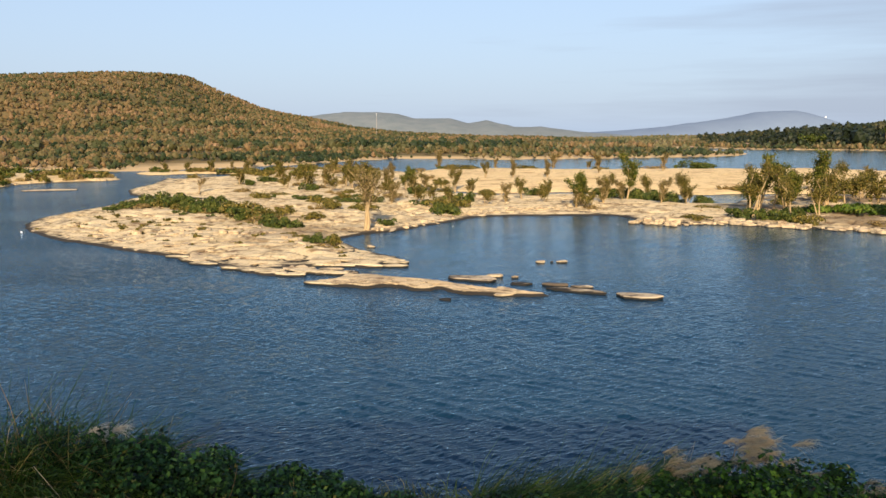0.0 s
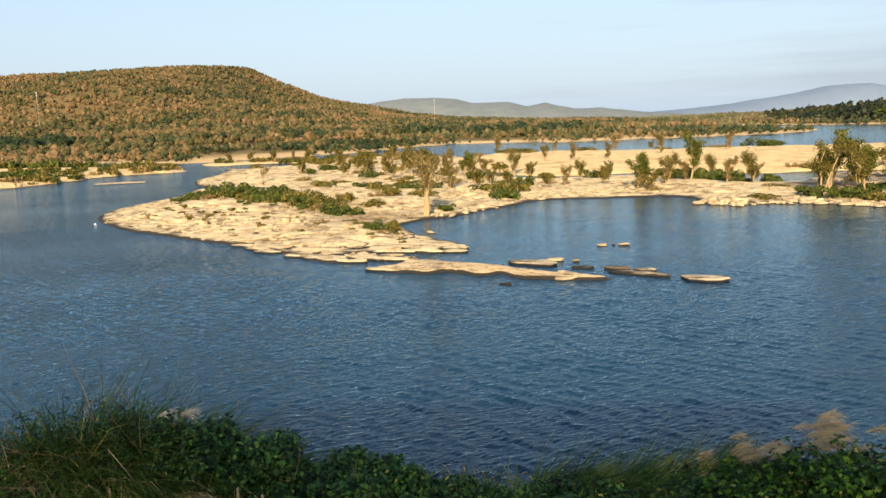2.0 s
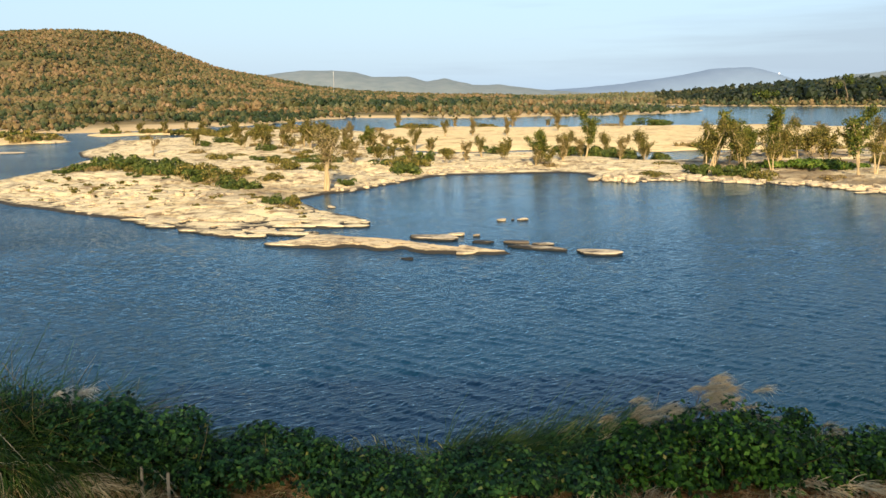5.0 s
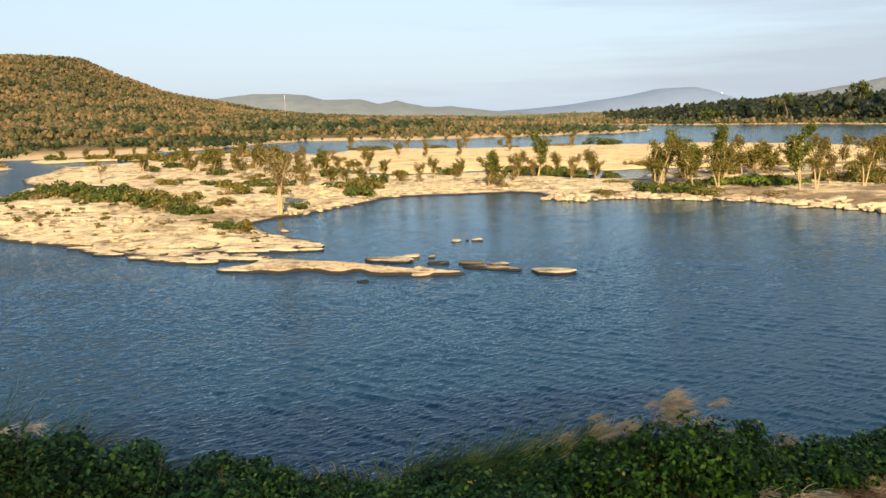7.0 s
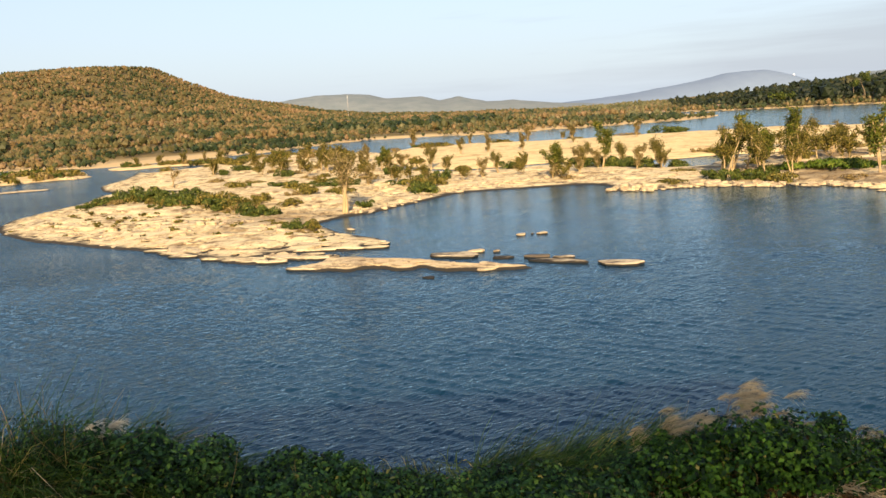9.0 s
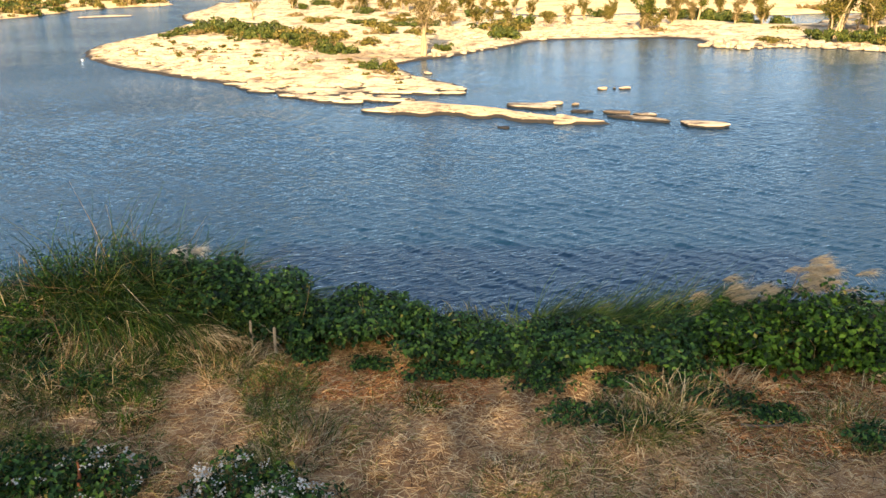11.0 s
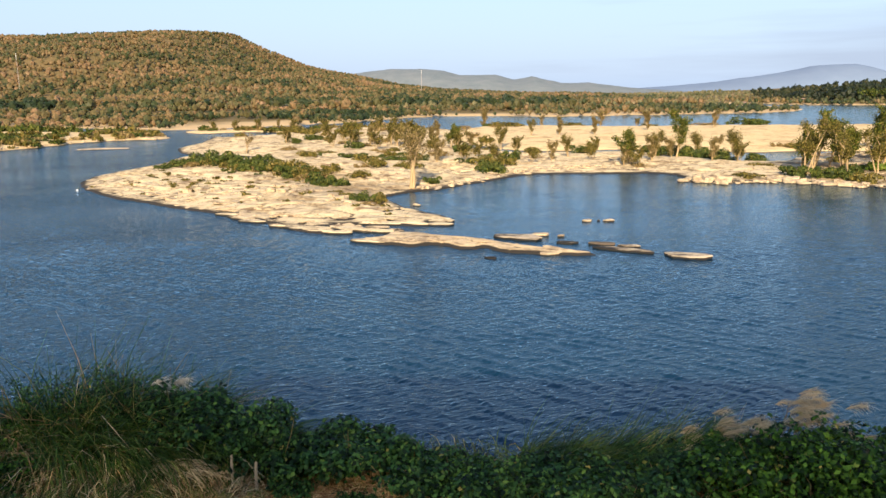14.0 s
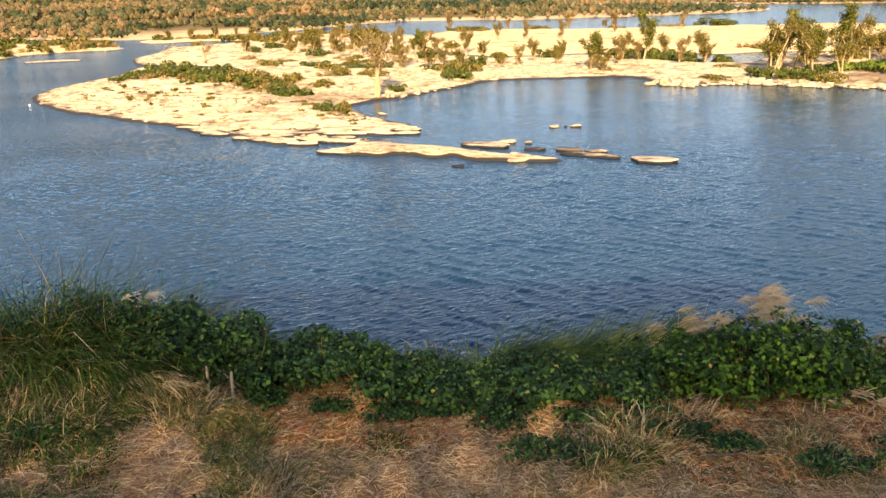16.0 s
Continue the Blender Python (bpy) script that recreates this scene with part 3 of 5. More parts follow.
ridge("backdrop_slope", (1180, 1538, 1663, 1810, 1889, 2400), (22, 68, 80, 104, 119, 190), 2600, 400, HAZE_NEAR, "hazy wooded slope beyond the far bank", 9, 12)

_DEPS = bpy.context.evaluated_depsgraph_get()


def top_of(x, y, default=0.0):
    hit, p, *_ = scene.ray_cast(_DEPS, Vector((x, y, 400)), Vector((0, 0, -1)))
    return p.z if hit else default


def joined_stuff(name, label, category, items):
    """Many small alike pieces, too many to count, in one mesh: items are meshes with their poses."""
    vs, fs, n = [], [], 0
    for me, m in items:
        co = np.zeros(len(me.vertices) * 3, np.float32)
        me.vertices.foreach_get("co", co)
        co = co.reshape(-1, 3)
        me.calc_loop_triangles()
        tri = np.zeros(len(me.loop_triangles) * 3, np.int32)
        me.loop_triangles.foreach_get("vertices", tri)
        a = np.array(m)
        vs.append(co @ a[:3, :3].T + a[:3, 3])
        fs.append(tri.reshape(-1, 3) + n)
        n += len(co)
    by = mesh_np(name, np.concatenate(vs), np.concatenate(fs), items[0][0].materials[0])
    return tagged(new(name, by), label, category, kind="stuff")


# ---------------------------------------------------------------- rocks in the water
def rock_mesh(name, rng, lx, ly, h, mat=None, sharp=3.0, seg=40, rings=7):
    """A flat bedded rock: uneven outline, undercut sides, a dished top."""
    ang = np.linspace(0, 2 * np.pi, seg, endpoint=False)
    c, s = np.cos(ang), np.sin(ang)
    rad = (np.abs(c) ** sharp + np.abs(s) ** sharp) ** (-1 / sharp)
    ph = rng.rand(6) * 6.28
    rad = rad * (1 + 0.10 * np.sin(2 * ang + ph[0]) + 0.08 * np.sin(3 * ang + ph[1]) + 0.06 * np.sin(5 * ang + ph[2])
                 + 0.04 * np.sin(9 * ang + ph[3]) + (0.02 if seg > 20 else 0.09) * rng.randn(seg))
    prof = [(0.97, -0.8), (0.97, 0.0), (0.96, 0.40), (1.0, 0.62), (1.0, 0.82), (0.96, 0.96), (0.72, 1.03), (0.40, 0.98), (0.15, 0.95)]
    v, f = [], []
    for k, (p, z) in enumerate(prof):
        for i in range(seg):
            x, y = c[i] * rad[i] * p * lx / 2, s[i] * rad[i] * p * ly / 2
            tilt = 0.15 * x / lx
            zz = z * h + (tilt * h + 0.09 * h * math.sin(x * 5 / lx + ph[4]) * math.cos(y * 4 / ly + ph[5])) * (z > 0.5)
            v.append((x, y, zz))
    for k in range(len(prof) - 1):
        for i in range(seg):
            j = (i + 1) % seg
            f.append((k * seg + i, k * seg + j, (k + 1) * seg + j, (k + 1) * seg + i))
    n = len(v)
    v.append((0, 0, h))
    base = (len(prof) - 1) * seg
    tri = [(base + i, base + (i + 1) % seg, n, n) for i in range(seg)]
    me = bpy.data.meshes.new(name)
    me.from_pydata(v, [], f + [t[:3] for t in tri])
    me.polygons.foreach_set("use_smooth", [seg > 20] * len(me.polygons))
    me.update()
    me.materials.append(mat or STONE)
    return me


rr = np.random.RandomState(3)
for x, y, lx, ly, h, turn, lab in [
        (2.9, 74.6, 4.8, 2.3, 0.24, -14, "flat pale sandstone rock awash in the river"),
        (5.05, 76.0, 1.5, 1.1, 0.24, -10, "small rounded pale rock in the river"),
        (7.05, 75.4, 0.6, 0.5, 0.20, 0, "small rounded stone breaking the water"),
        (7.35, 72.1, 2.0, 0.9, 0.16, -14, "low wet rock barely above the water"),
        (10.5, 71.3, 2.5, 0.8, 0.26, -20, "dark narrow rock with wet sides"),
        (12.0, 68.8, 5.5, 1.1, 0.20, -27, "long low rock with a dark wet edge"),
        (12.7, 70.2, 1.9, 0.8, 0.24, -24, "narrow stained rock in the river"),
        (17.0, 66.1, 3.6, 2.0, 0.26, -12, "broad flat rock with dark undercut sides"),
        (10.7, 84.6, 1.1, 0.8, 0.20, 0, "small pale stone in still water"),
        (13.1, 84.8, 1.1, 0.8, 0.20, 10, "small pale stone in still water"),
        (12.0, 84.9, 0.35, 0.3, 0.14, 0, "tiny dark stone breaking the water"),
        (0.2, 65.3, 1.0, 0.6, 0.10, -20, "dark stone just breaking the water"),
        (-12.6, 77.8, 1.6, 0.7, 0.15, -20, "flat pale stone in the gap of the rocks"),
        (-11.6, 80.4, 2.4, 0.9, 0.14, -12, "flat pale stone in the gap of the rocks")]:
    ob = new("river_rock", rock_mesh("river_rock", rr, lx, ly, h + 0.10, WET_STONE if lab.split()[0] in ("dark", "tiny") else STONE if "pale stone" in lab or "small" in lab else RIVER_STONE))
    ob.matrix_basis = pose(x, y, -0.10, 0, 0, turn)
    tagged(ob, lab, "rock", "rocks in the river")

# thin plates of bedded rock at the end of the island and along the tongue
for (ax, ay), (bx, by), count in [((-23, 81.2), (-15.5, 77.0), 7), ((-15.5, 79.0), (-10.0, 77.6), 5), ((-13, 82.8), (-5.2, 82.2), 6), ((-8, 86), (-4.2, 84.6), 4),
                                  ((-12, 73.0), (-8, 70.8), 2), ((-32, 89), (-24, 82.6), 4)]:
    for k in range(count):
        u = (k + 0.5 + 0.3 * rr.randn()) / count
        px, py = ax + u * (bx - ax) + 0.4 * rr.randn(), ay + u * (by - ay) + 0.4 * rr.randn()
        ob = new("rock_plate", rock_mesh("rock_plate", rr, rr.uniform(2.0, 4.4), rr.uniform(0.9, 1.7), 0.30 + 0.07 * rr.rand(), PLATE, 2.4, 30))
        ob.matrix_basis = pose(px, py, -0.12, 0, 0, -16 + 10 * rr.randn())
        tagged(ob, "thin pale plate of bedded rock at the waterline", "rock", "rock plates at the waterline")

# stones heaped along the shore
kinds = [rock_mesh("shore_stone", rr, 1.0, 0.7, 0.42, STONE, 3.0, 11) for _ in range(7)]
SHORE = [(30.6, 122.5), (34, 120.5), (38, 120.3), (47, 121.5), (53, 116.5), (60, 113), (64, 109), (67, 101), (72, 96), (84, 93.5), (100, 91.5)]


def along(line, n, rng, spread):
    p = np.array(line, float)
    seg = np.hypot(*np.diff(p, axis=0).T)
    cum = np.concatenate([[0], np.cumsum(seg)])
    for s in rng.rand(n) * cum[-1]:
        k = min(np.searchsorted(cum, s, "right") - 1, len(seg) - 1)
        u = (s - cum[k]) / seg[k]
        yield p[k] + u * (p[k + 1] - p[k]) + rng.randn(2) * spread


def put_stones(line, n, lo, hi, spread, label, group, flat=1.0, loose=None):
    items = []
    for x, y in along(line, n, rr, spread):
        me = kinds[rr.randint(len(kinds))]
        if loose and top_of(x, y) < 0.12:
            continue
        s = lo + (hi - lo) * rr.rand() ** 2
        z = max(top_of(x, y), 0) - 0.10 * s
        m = Matrix.LocRotScale((x, y, z), Euler((rr.randn() * 0.10, rr.randn() * 0.10, rr.rand() * 6.3)), (s * 1.3, s, flat * s * (0.7 + 0.5 * rr.rand())))
        if loose:
            items.append((me, m))
            continue
        ob = new("shore_stone", me)
        ob.matrix_basis = m
        tagged(ob, label, "stone", group)
    if loose:
        joined_stuff(loose, label, "stones", items)


put_stones(SHORE, 230, 0.45, 2.0, 0.9, "pale angular sandstone block on the shore", "stones along the shore")
put_stones([(66, 106), (72, 101), (80, 99)], 26, 1.2, 3.2, 1.8, "large broken sandstone slab on the shore", "slabs on the shore", 0.55)
put_stones([(-9, 112), (-2, 123), (3, 132), (8, 138), (20, 141.5), (28, 142)], 60, 0.4, 1.2, 0.8, "pale sandstone block at the water's edge", "stones along the bay")
put_stones([(-126, 187), (-120.5, 197), (-118.5, 211), (-117, 222), (-108, 232.5), (-100, 236.5)], 80, 0.5, 1.7, 1.1, "pale broken rocks along the scrubby sandbar", "", 0.8, "bar_stones")
put_stones([(-38, 108), (-25, 100), (-16, 96), (-12, 92)], 50, 0.4, 1.3, 2.6, "loose weathered sandstone slab on the island", "slabs on the island")
put_stones([(-22, 128), (-10, 130), (4, 142), (10, 160)], 60, 0.4, 1.2, 6.0, "loose weathered sandstone slabs on the island", "", 1.0, "loose_slabs")

put_stones([(-58, 118), (-45, 108), (-30, 96), (-18, 84)], 70, 0.3, 1.1, 3.5, "flat loose sandstone slabs on the island", "", 0.5, "flat_slabs")
put_stones([(-58, 116), (-45, 105), (-30, 93), (-18, 81), (-8, 86)], 130, 1.2, 3.6, 2.2, "thin overhanging sandstone ledges along the shore", "", 0.13, "ledge_slabs")
put_stones([(-12, 76), (-8, 73), (0, 71.2), (7, 67.6)], 34, 0.6, 2.2, 0.6, "worn thin ledges on the flat rock tongue", "", 0.13, "shelf_ledges")
put_stones([(-17, 80.6), (-13, 79.6), (-9, 78.4)], 14, 0.7, 1.7, 0.8, "flat wet sandstone slab in the gap of the rocks", "slabs in the gap", 0.6)
put_stones([(-50, 125), (-30, 108), (-14, 100), (0, 128), (20, 146)], 150, 0.8, 2.6, 4.0, "thin broken sandstone ledges on the island", "", 0.22, "broken_ledges")


# ---------------------------------------------------------------- foliage and trees
def quads(centres, normals, size, rng, stretch=1.0, up=None):
    """Leaf clumps: one bent quad for each centre."""
    n = len(centres)
    normals = normals / (np.linalg.norm(normals, axis=1, keepdims=True) + 1e-9)
    a = np.cross(normals, rng.randn(n, 3)) if up is None else np.cross(normals, up)
    a /= np.linalg.norm(a, axis=1, keepdims=True) + 1e-9
    b = np.cross(normals, a)
    s = np.asarray(size).reshape(-1, 1) * (0.6 + 0.8 * rng.rand(n, 1))
    a, b = a * s, b * s * stretch
    v = np.stack([centres - a * 0.55, centres - b * 0.6 + normals * s * 0.15, centres + a * 0.55, centres + b * 0.6 - normals * s * 0.1], 1).reshape(-1, 3)
    return v, np.arange(4 * n).reshape(n, 4)


def tube(points, radii, sides=6):
    """A tapered limb along a line of points."""
    p = np.array(points, float)
    d = np.gradient(p, axis=0)
    d /= np.linalg.norm(d, axis=1, keepdims=True) + 1e-9
    ref = np.where(np.abs(d[:, 2:3]) > 0.9, np.array([[1.0, 0, 0]]), np.array([[0, 0, 1.0]]))
    a = np.cross(d, ref)
    a /= np.linalg.norm(a, axis=1, keepdims=True) + 1e-9
    b = np.cross(d, a)
    ang = np.linspace(0, 2 * np.pi, sides, endpoint=False)
    ring = np.cos(ang)[None, :, None] * a[:, None] + np.sin(ang)[None, :, None] * b[:, None]
    v = (p[:, None] + ring * np.array(radii)[:, None, None]).reshape(-1, 3)
    f = []
    for k in range(len(p) - 1):
        for i in range(sides):
            j = (i + 1) % sides
            f.append((k * sides + i, k * sides + j, (k + 1) * sides + j, (k + 1) * sides + i))
    return v, np.array(f)


def joined(pieces):
    vs, fs, n = [], [], 0
    for v, f in pieces:
        vs.append(v)
        fs.append(np.asarray(f) + n)
        n += len(v)
    return np.concatenate(vs), np.concatenate(fs)


def limb(rng, start, way, length, rad, bend, n=6, lift=0.0):
    p, d = [np.array(start, float)], np.array(way, float)
    for _ in range(n):
        d = d + rng.randn(3) * bend + np.array([0, 0, lift])
        d /= np.linalg.norm(d)
        p.append(p[-1] + d * length / n)
    return p, np.linspace(rad, rad * 0.35, n + 1)


def tree_meshes(rng, h, lean, spread, stems, leaf_n, leaf_size, leaf_mat, bark, crown_from=0.35, name="tree", fan=0.35, whip=0, thick=1.0, splay=0.12):
    """Trunk and crown of a tree of height h."""
    leaf_n, leaf_size = int(leaf_n * 1.6), leaf_size * 0.74
    wood, tips = [], []
    for s in range(stems):
        a = rng.rand() * 6.28
        way = np.array([lean[0] + splay * math.cos(a) * stems, lean[1] + splay * math.sin(a) * stems, 1.0])
        p, r = limb(rng, (0.12 * math.cos(a) * (stems > 1), 0.12 * math.sin(a) * (stems > 1), -0.3), way, h * (0.72 + 0.1 * rng.rand()),
                    thick * h * 0.028 / stems ** 0.4, 0.10, 8)
        r[0] *= 1.5
        wood.append(tube(p, r, 7))
        for _ in range(int(9 / stems ** 0.6)):
            k = rng.uniform(crown_from, 1.0) * 8
            i = int(min(k, 7))
            st = p[i] + (p[i + 1] - p[i]) * (k - i)
            b = rng.rand() * 6.28
            w2 = np.array([math.cos(b) * fan * 2 + lean[0], math.sin(b) * fan * 2 + lean[1], 0.75])
            q, r2 = limb(rng, st, w2, h * spread * rng.uniform(0.5, 1.0), r[i] * 0.55, 0.16, 5, 0.05)
            wood.append(tube(q, r2, 5))
            tips += q[1:]
            for _ in range(2 + whip):
                m = rng.randint(1, 5)
                b = rng.rand() * 6.28
                w3 = np.array([math.cos(b) * 0.7 + lean[0], math.sin(b) * 0.7 + lean[1], 0.8])
                q3, r3 = limb(rng, q[m], w3, h * spread * 0.5, r2[m] * 0.6, 0.2, 3)
                wood.append(tube(q3, r3, 4))
                tips += q3[1:]
        tips += p[6:]
    tips = np.array(tips)
    c = tips[rng.randint(len(tips), size=leaf_n)] + rng.randn(leaf_n, 3) * h * 0.035 * np.array([1, 1, 0.8])
    nn = rng.randn(leaf_n, 3) + np.array([0, 0, 0.6])
    lv, lf = quads(c, nn, leaf_size, rng, 1.9)
    wv, wf = joined(wood)
    return mesh_np(name + "_trunk", wv, wf, bark, True), mesh_np(name + "_crown", lv, lf, leaf_mat)


rt = np.random.RandomState(11)
TREES = {
    "lone": tree_meshes(rt, 9.8, (0.05, 0.0), 0.36, 3, 1500, 0.17, LEAF_LONE, BARK, 0.40, "lone", 0.20, 2, 1.5, 0.035),
    "green": tree_meshes(rt, 8.0, (-0.05, 0.0), 0.24, 3, 1900, 0.21, LEAF_GREEN, BARK, 0.16, "green", 0.28, 1, 1.0, 0.05),
    "tall": tree_meshes(rt, 10.5, (0.05, 0.0), 0.18, 2, 1500, 0.23, LEAF_GREEN, BARK, 0.25, "tall", 0.34, 1, 0.75, 0.06),
    "olive": tree_meshes(rt, 9.0, (0.04, 0.0), 0.26, 3, 1800, 0.20, LEAF_OLIVE, BARK, 0.26, "olive", 0.26, 1, 1.0, 0.05),
    "dry": tree_meshes(rt, 7.0, (0.15, 0.0), 0.26, 3, 1300, 0.19, LEAF_LONE, BARK, 0.10, "dry", 0.24, 1, 1.0, 0.045),
    "slim": tree_meshes(rt, 10.0, (0.05, 0.0), 0.17, 2, 1000, 0.20, LEAF_OLIVE, BARK, 0.40, "slim", 0.30, 2, 0.75, 0.06),
    "shrub": tree_meshes(rt, 5.0, (0.2, 0.0), 0.45, 4, 1000, 0.21, LEAF_OLIVE, BARK, 0.1, "shrub", 0.35, 1),
    "snag": tree_meshes(rt, 5.0, (0.28, 0.0), 0.30, 2, 160, 0.22, LEAF_DRY, BARK, 0.25, "snag", 0.4, 1),
}
TREE_LABEL = {
    "lone": "slender many-stemmed tree with sparse olive twigs leaning downstream",
    "green": "green leafy tree with pale trunks on the sand",
    "tall": "tall narrow tree with tufted green crown",
    "olive": "tree with pale bark and thin olive foliage",
    "dry": "half-bare brown tree with dry hanging leaves",
    "slim": "slim tree with bare pale trunks and feathery crown",
    "shrub": "bent scrubby tree of brown and olive twigs",
    "snag": "dry leaning snag with few brown leaves",
}


def plant(kind, x, y, h, turn=0.0):
    trunk, crown = TREES[kind]
    full = {"lone": 9.8, "green": 8.0, "tall": 10.5, "olive": 9.0, "dry": 7.0, "slim": 10.0, "shrub": 5.0, "snag": 5.0}[kind]
    z = max(top_of(x, y), 0.0)
    m = Matrix.LocRotScale((x, y, z), Euler((0, 0, turn)), None)
    ob = thing("tree", TREE_LABEL[kind], "tree", "trees on the islands")
    part("trunk", trunk, ob)
    part("crown", crown, ob)
    ob.matrix_basis = m @ Matrix.Diagonal((h / full, h / full, h / full, 1))


for kind, x, y, h, turn in [
        ("lone", -11.0, 111.5, 9.8, 0), ("snag", -57, 182, 5.5, 0.3), ("shrub", -52, 200, 4.5, 0.5), ("green", -9, 191, 7.5, 1.0), ("dry", -14, 188, 6.5, 2.0),
        ("olive", 3, 191, 6.8, 0.5), ("dry", 20, 224, 6.0, 2.6), ("green", 26, 146, 8.2, 0.2), ("dry", 24.5, 144, 5.5, 1.0), ("tall", 37, 157, 10.6, 0.0),
        ("dry", 36, 156, 4.5, 4.0), ("olive", 49, 157, 7.0, 1.4), ("dry", 71, 253, 6.5, 0.0), ("shrub", 27, 143, 4.0, 2.0),
        ("slim", 51, 129, 10.8, 0.0), ("slim", 54, 133, 10.0, 1.0), ("slim", 58, 131, 9.6, 2.2), ("green", 52.5, 134, 8.8, 3.0), ("tall", 67, 139, 11.5, 1.5),
        ("green", 62, 140, 9.0, 0.4), ("dry", 66, 150, 8.0, 2.6), ("slim", 72, 146, 10.5, 4.1), ("dry", 72, 160, 7.0, 5.0), ("tall", 71, 118, 12.0, 3.3),
        ("slim", 74, 118.5, 9.0, 0.6), ("shrub", 80, 150, 6.0, 1.0), ("dry", 88, 182, 8.0, 2.1), ("dry", 94, 170, 7.0, 3.1), ("olive", 100, 160, 8.5, 0.0),
        ("slim", 98, 137, 9.0, 1.3), ("olive", 104, 142, 9.0, 2.3), ("dry", 106, 150, 7.5, 3.7), ("shrub", 76, 170, 6.0, 4.0), ("shrub", 82, 165, 5.5, 5.0),
        ("green", 110, 136, 9.0, 0.9), ("dry", 39, 279, 7.0, 1.0), ("dry", -2, 305, 9.5, 2.0), ("dry", 20, 300, 5.0, 0.0), ("shrub", 47, 150, 4.0, 0.0),
        ("shrub", -24, 195, 6.0, 0.2), ("dry", -30, 198, 6.0, 1.2), ("shrub", -36, 200, 6.0, 2.2), ("green", -40, 215, 6.5, 3.2), ("shrub", -20, 205, 6.5, 4.2),
        ("olive", -28, 225, 7.0, 5.2), ("shrub", -46, 222, 5.0, 0.8), ("shrub", -34, 240, 6.0, 1.8), ("dry", -15, 230, 6.0, 2.8), ("shrub", -50, 240, 5.5, 3.8),
        ("shrub", 6, 172, 4.0, 0.3), ("snag", 13, 176, 3.5, 1.1), ("shrub", 22, 165, 4.0, 2.0), ("olive", -16, 182, 6.0, 0.0), ("shrub", 114, 150, 6.0, 0.0),
        ("dry", 120, 170, 8.0, 0.0), ("shrub", 54, 291, 3.5, 0.0), ("slim", 56, 124.5, 8.5, 1.9), ("slim", 61, 126, 8.5, 2.9), ("slim", 84, 121, 9.5, 0.4),
        ("dry", 12, 150, 4.5, 0.2), ("olive", 16, 158, 5.0, 1.2), ("shrub", 20, 151, 3.5, 2.2), ("dry", 31, 150, 5.5, 3.2), ("olive", 33, 158, 6.0, 4.2), ("shrub", 8, 146, 3.0, 5.2),
        ("dry", 42, 150, 5.5, 0.7), ("olive", 44, 166, 6.0, 1.7), ("dry", 30, 225, 6.0, 2.7), ("olive", 12, 222, 5.5, 3.7), ("dry", 48, 240, 6.5, 4.7), ("shrub", -5, 150, 4.0, 5.7), ("dry", -10, 150, 5.0, 0.9),
        ("shrub", -84, 283, 4.5, 0.3), ("shrub", -92, 282, 4.0, 1.3), ("dry", -76, 281, 4.5, 2.3), ("shrub", -70, 281, 4.5, 3.3), ("shrub", -100, 282, 3.5, 4.3), ("shrub", -7, 178, 4.5, 0.5), ("shrub", -12, 172, 4.0, 2.5), ("dry", -4, 186, 5.5, 3.5), ("shrub", -18, 176, 4.5, 4.5), ("shrub", -26, 180, 4.5, 5.5),
        ("shrub", -32, 184, 5.0, 0.1), ("olive", -22, 190, 6.5, 1.1), ("shrub", -38, 190, 4.0, 2.1), ("shrub", -2, 158, 3.5, 3.1), ("shrub", 1, 149, 3.5, 4.1),
        ("slim", 57, 140, 10.0, 5.1), ("shrub", 64, 131, 5.0, 0.6), ("slim", 69, 133, 9.5, 1.6), ("shrub", 78, 140, 6.0, 2.6), ("shrub", 88, 150, 6.0, 3.6),
        ("slim", 92, 140, 9.5, 4.6), ("tall", 58, 137, 11.0, 5.6), ("shrub", 86, 160, 6.0, 1.2), ("shrub", 74, 152, 6.0, 2.2), ("dry", 80, 124, 7.0, 3.2)]:
    plant(kind, x, y, h, turn)


def bush_mesh(name, rng, n, size, mat, flat=0.55, droop=0.0):
    """A low bush of unit radius: leaf clumps over uneven lumps, with twigs inside."""
    lumps = [(rng.uniform(-0.75, 0.75), rng.uniform(-0.6, 0.6), rng.uniform(0.1, 0.6), rng.uniform(0.12, 0.42)) for _ in range(15)]
    c, nn = [], []
    for _ in range(n):
        lx, ly, lz, lr = lumps[rng.randint(len(lumps))]
        d = rng.randn(3)
        d /= np.linalg.norm(d)
        d[2] = abs(d[2]) if rng.rand() < 0.8 else d[2]
        p = np.array([lx, ly, lz * flat]) + d * lr * (0.75 + 0.35 * rng.rand()) * np.array([1, 1, flat * 1.1])
        if p[2] < 0.0:
            p[2] = rng.rand() * 0.1
        c.append(p)
        nn.append(d + rng.randn(3) * 0.5 + np.array([0, 0, 0.3]))
    v, f = quads(np.array(c), np.array(nn), size, rng, 2.3)
    return mesh_np(name, v, f, mat)


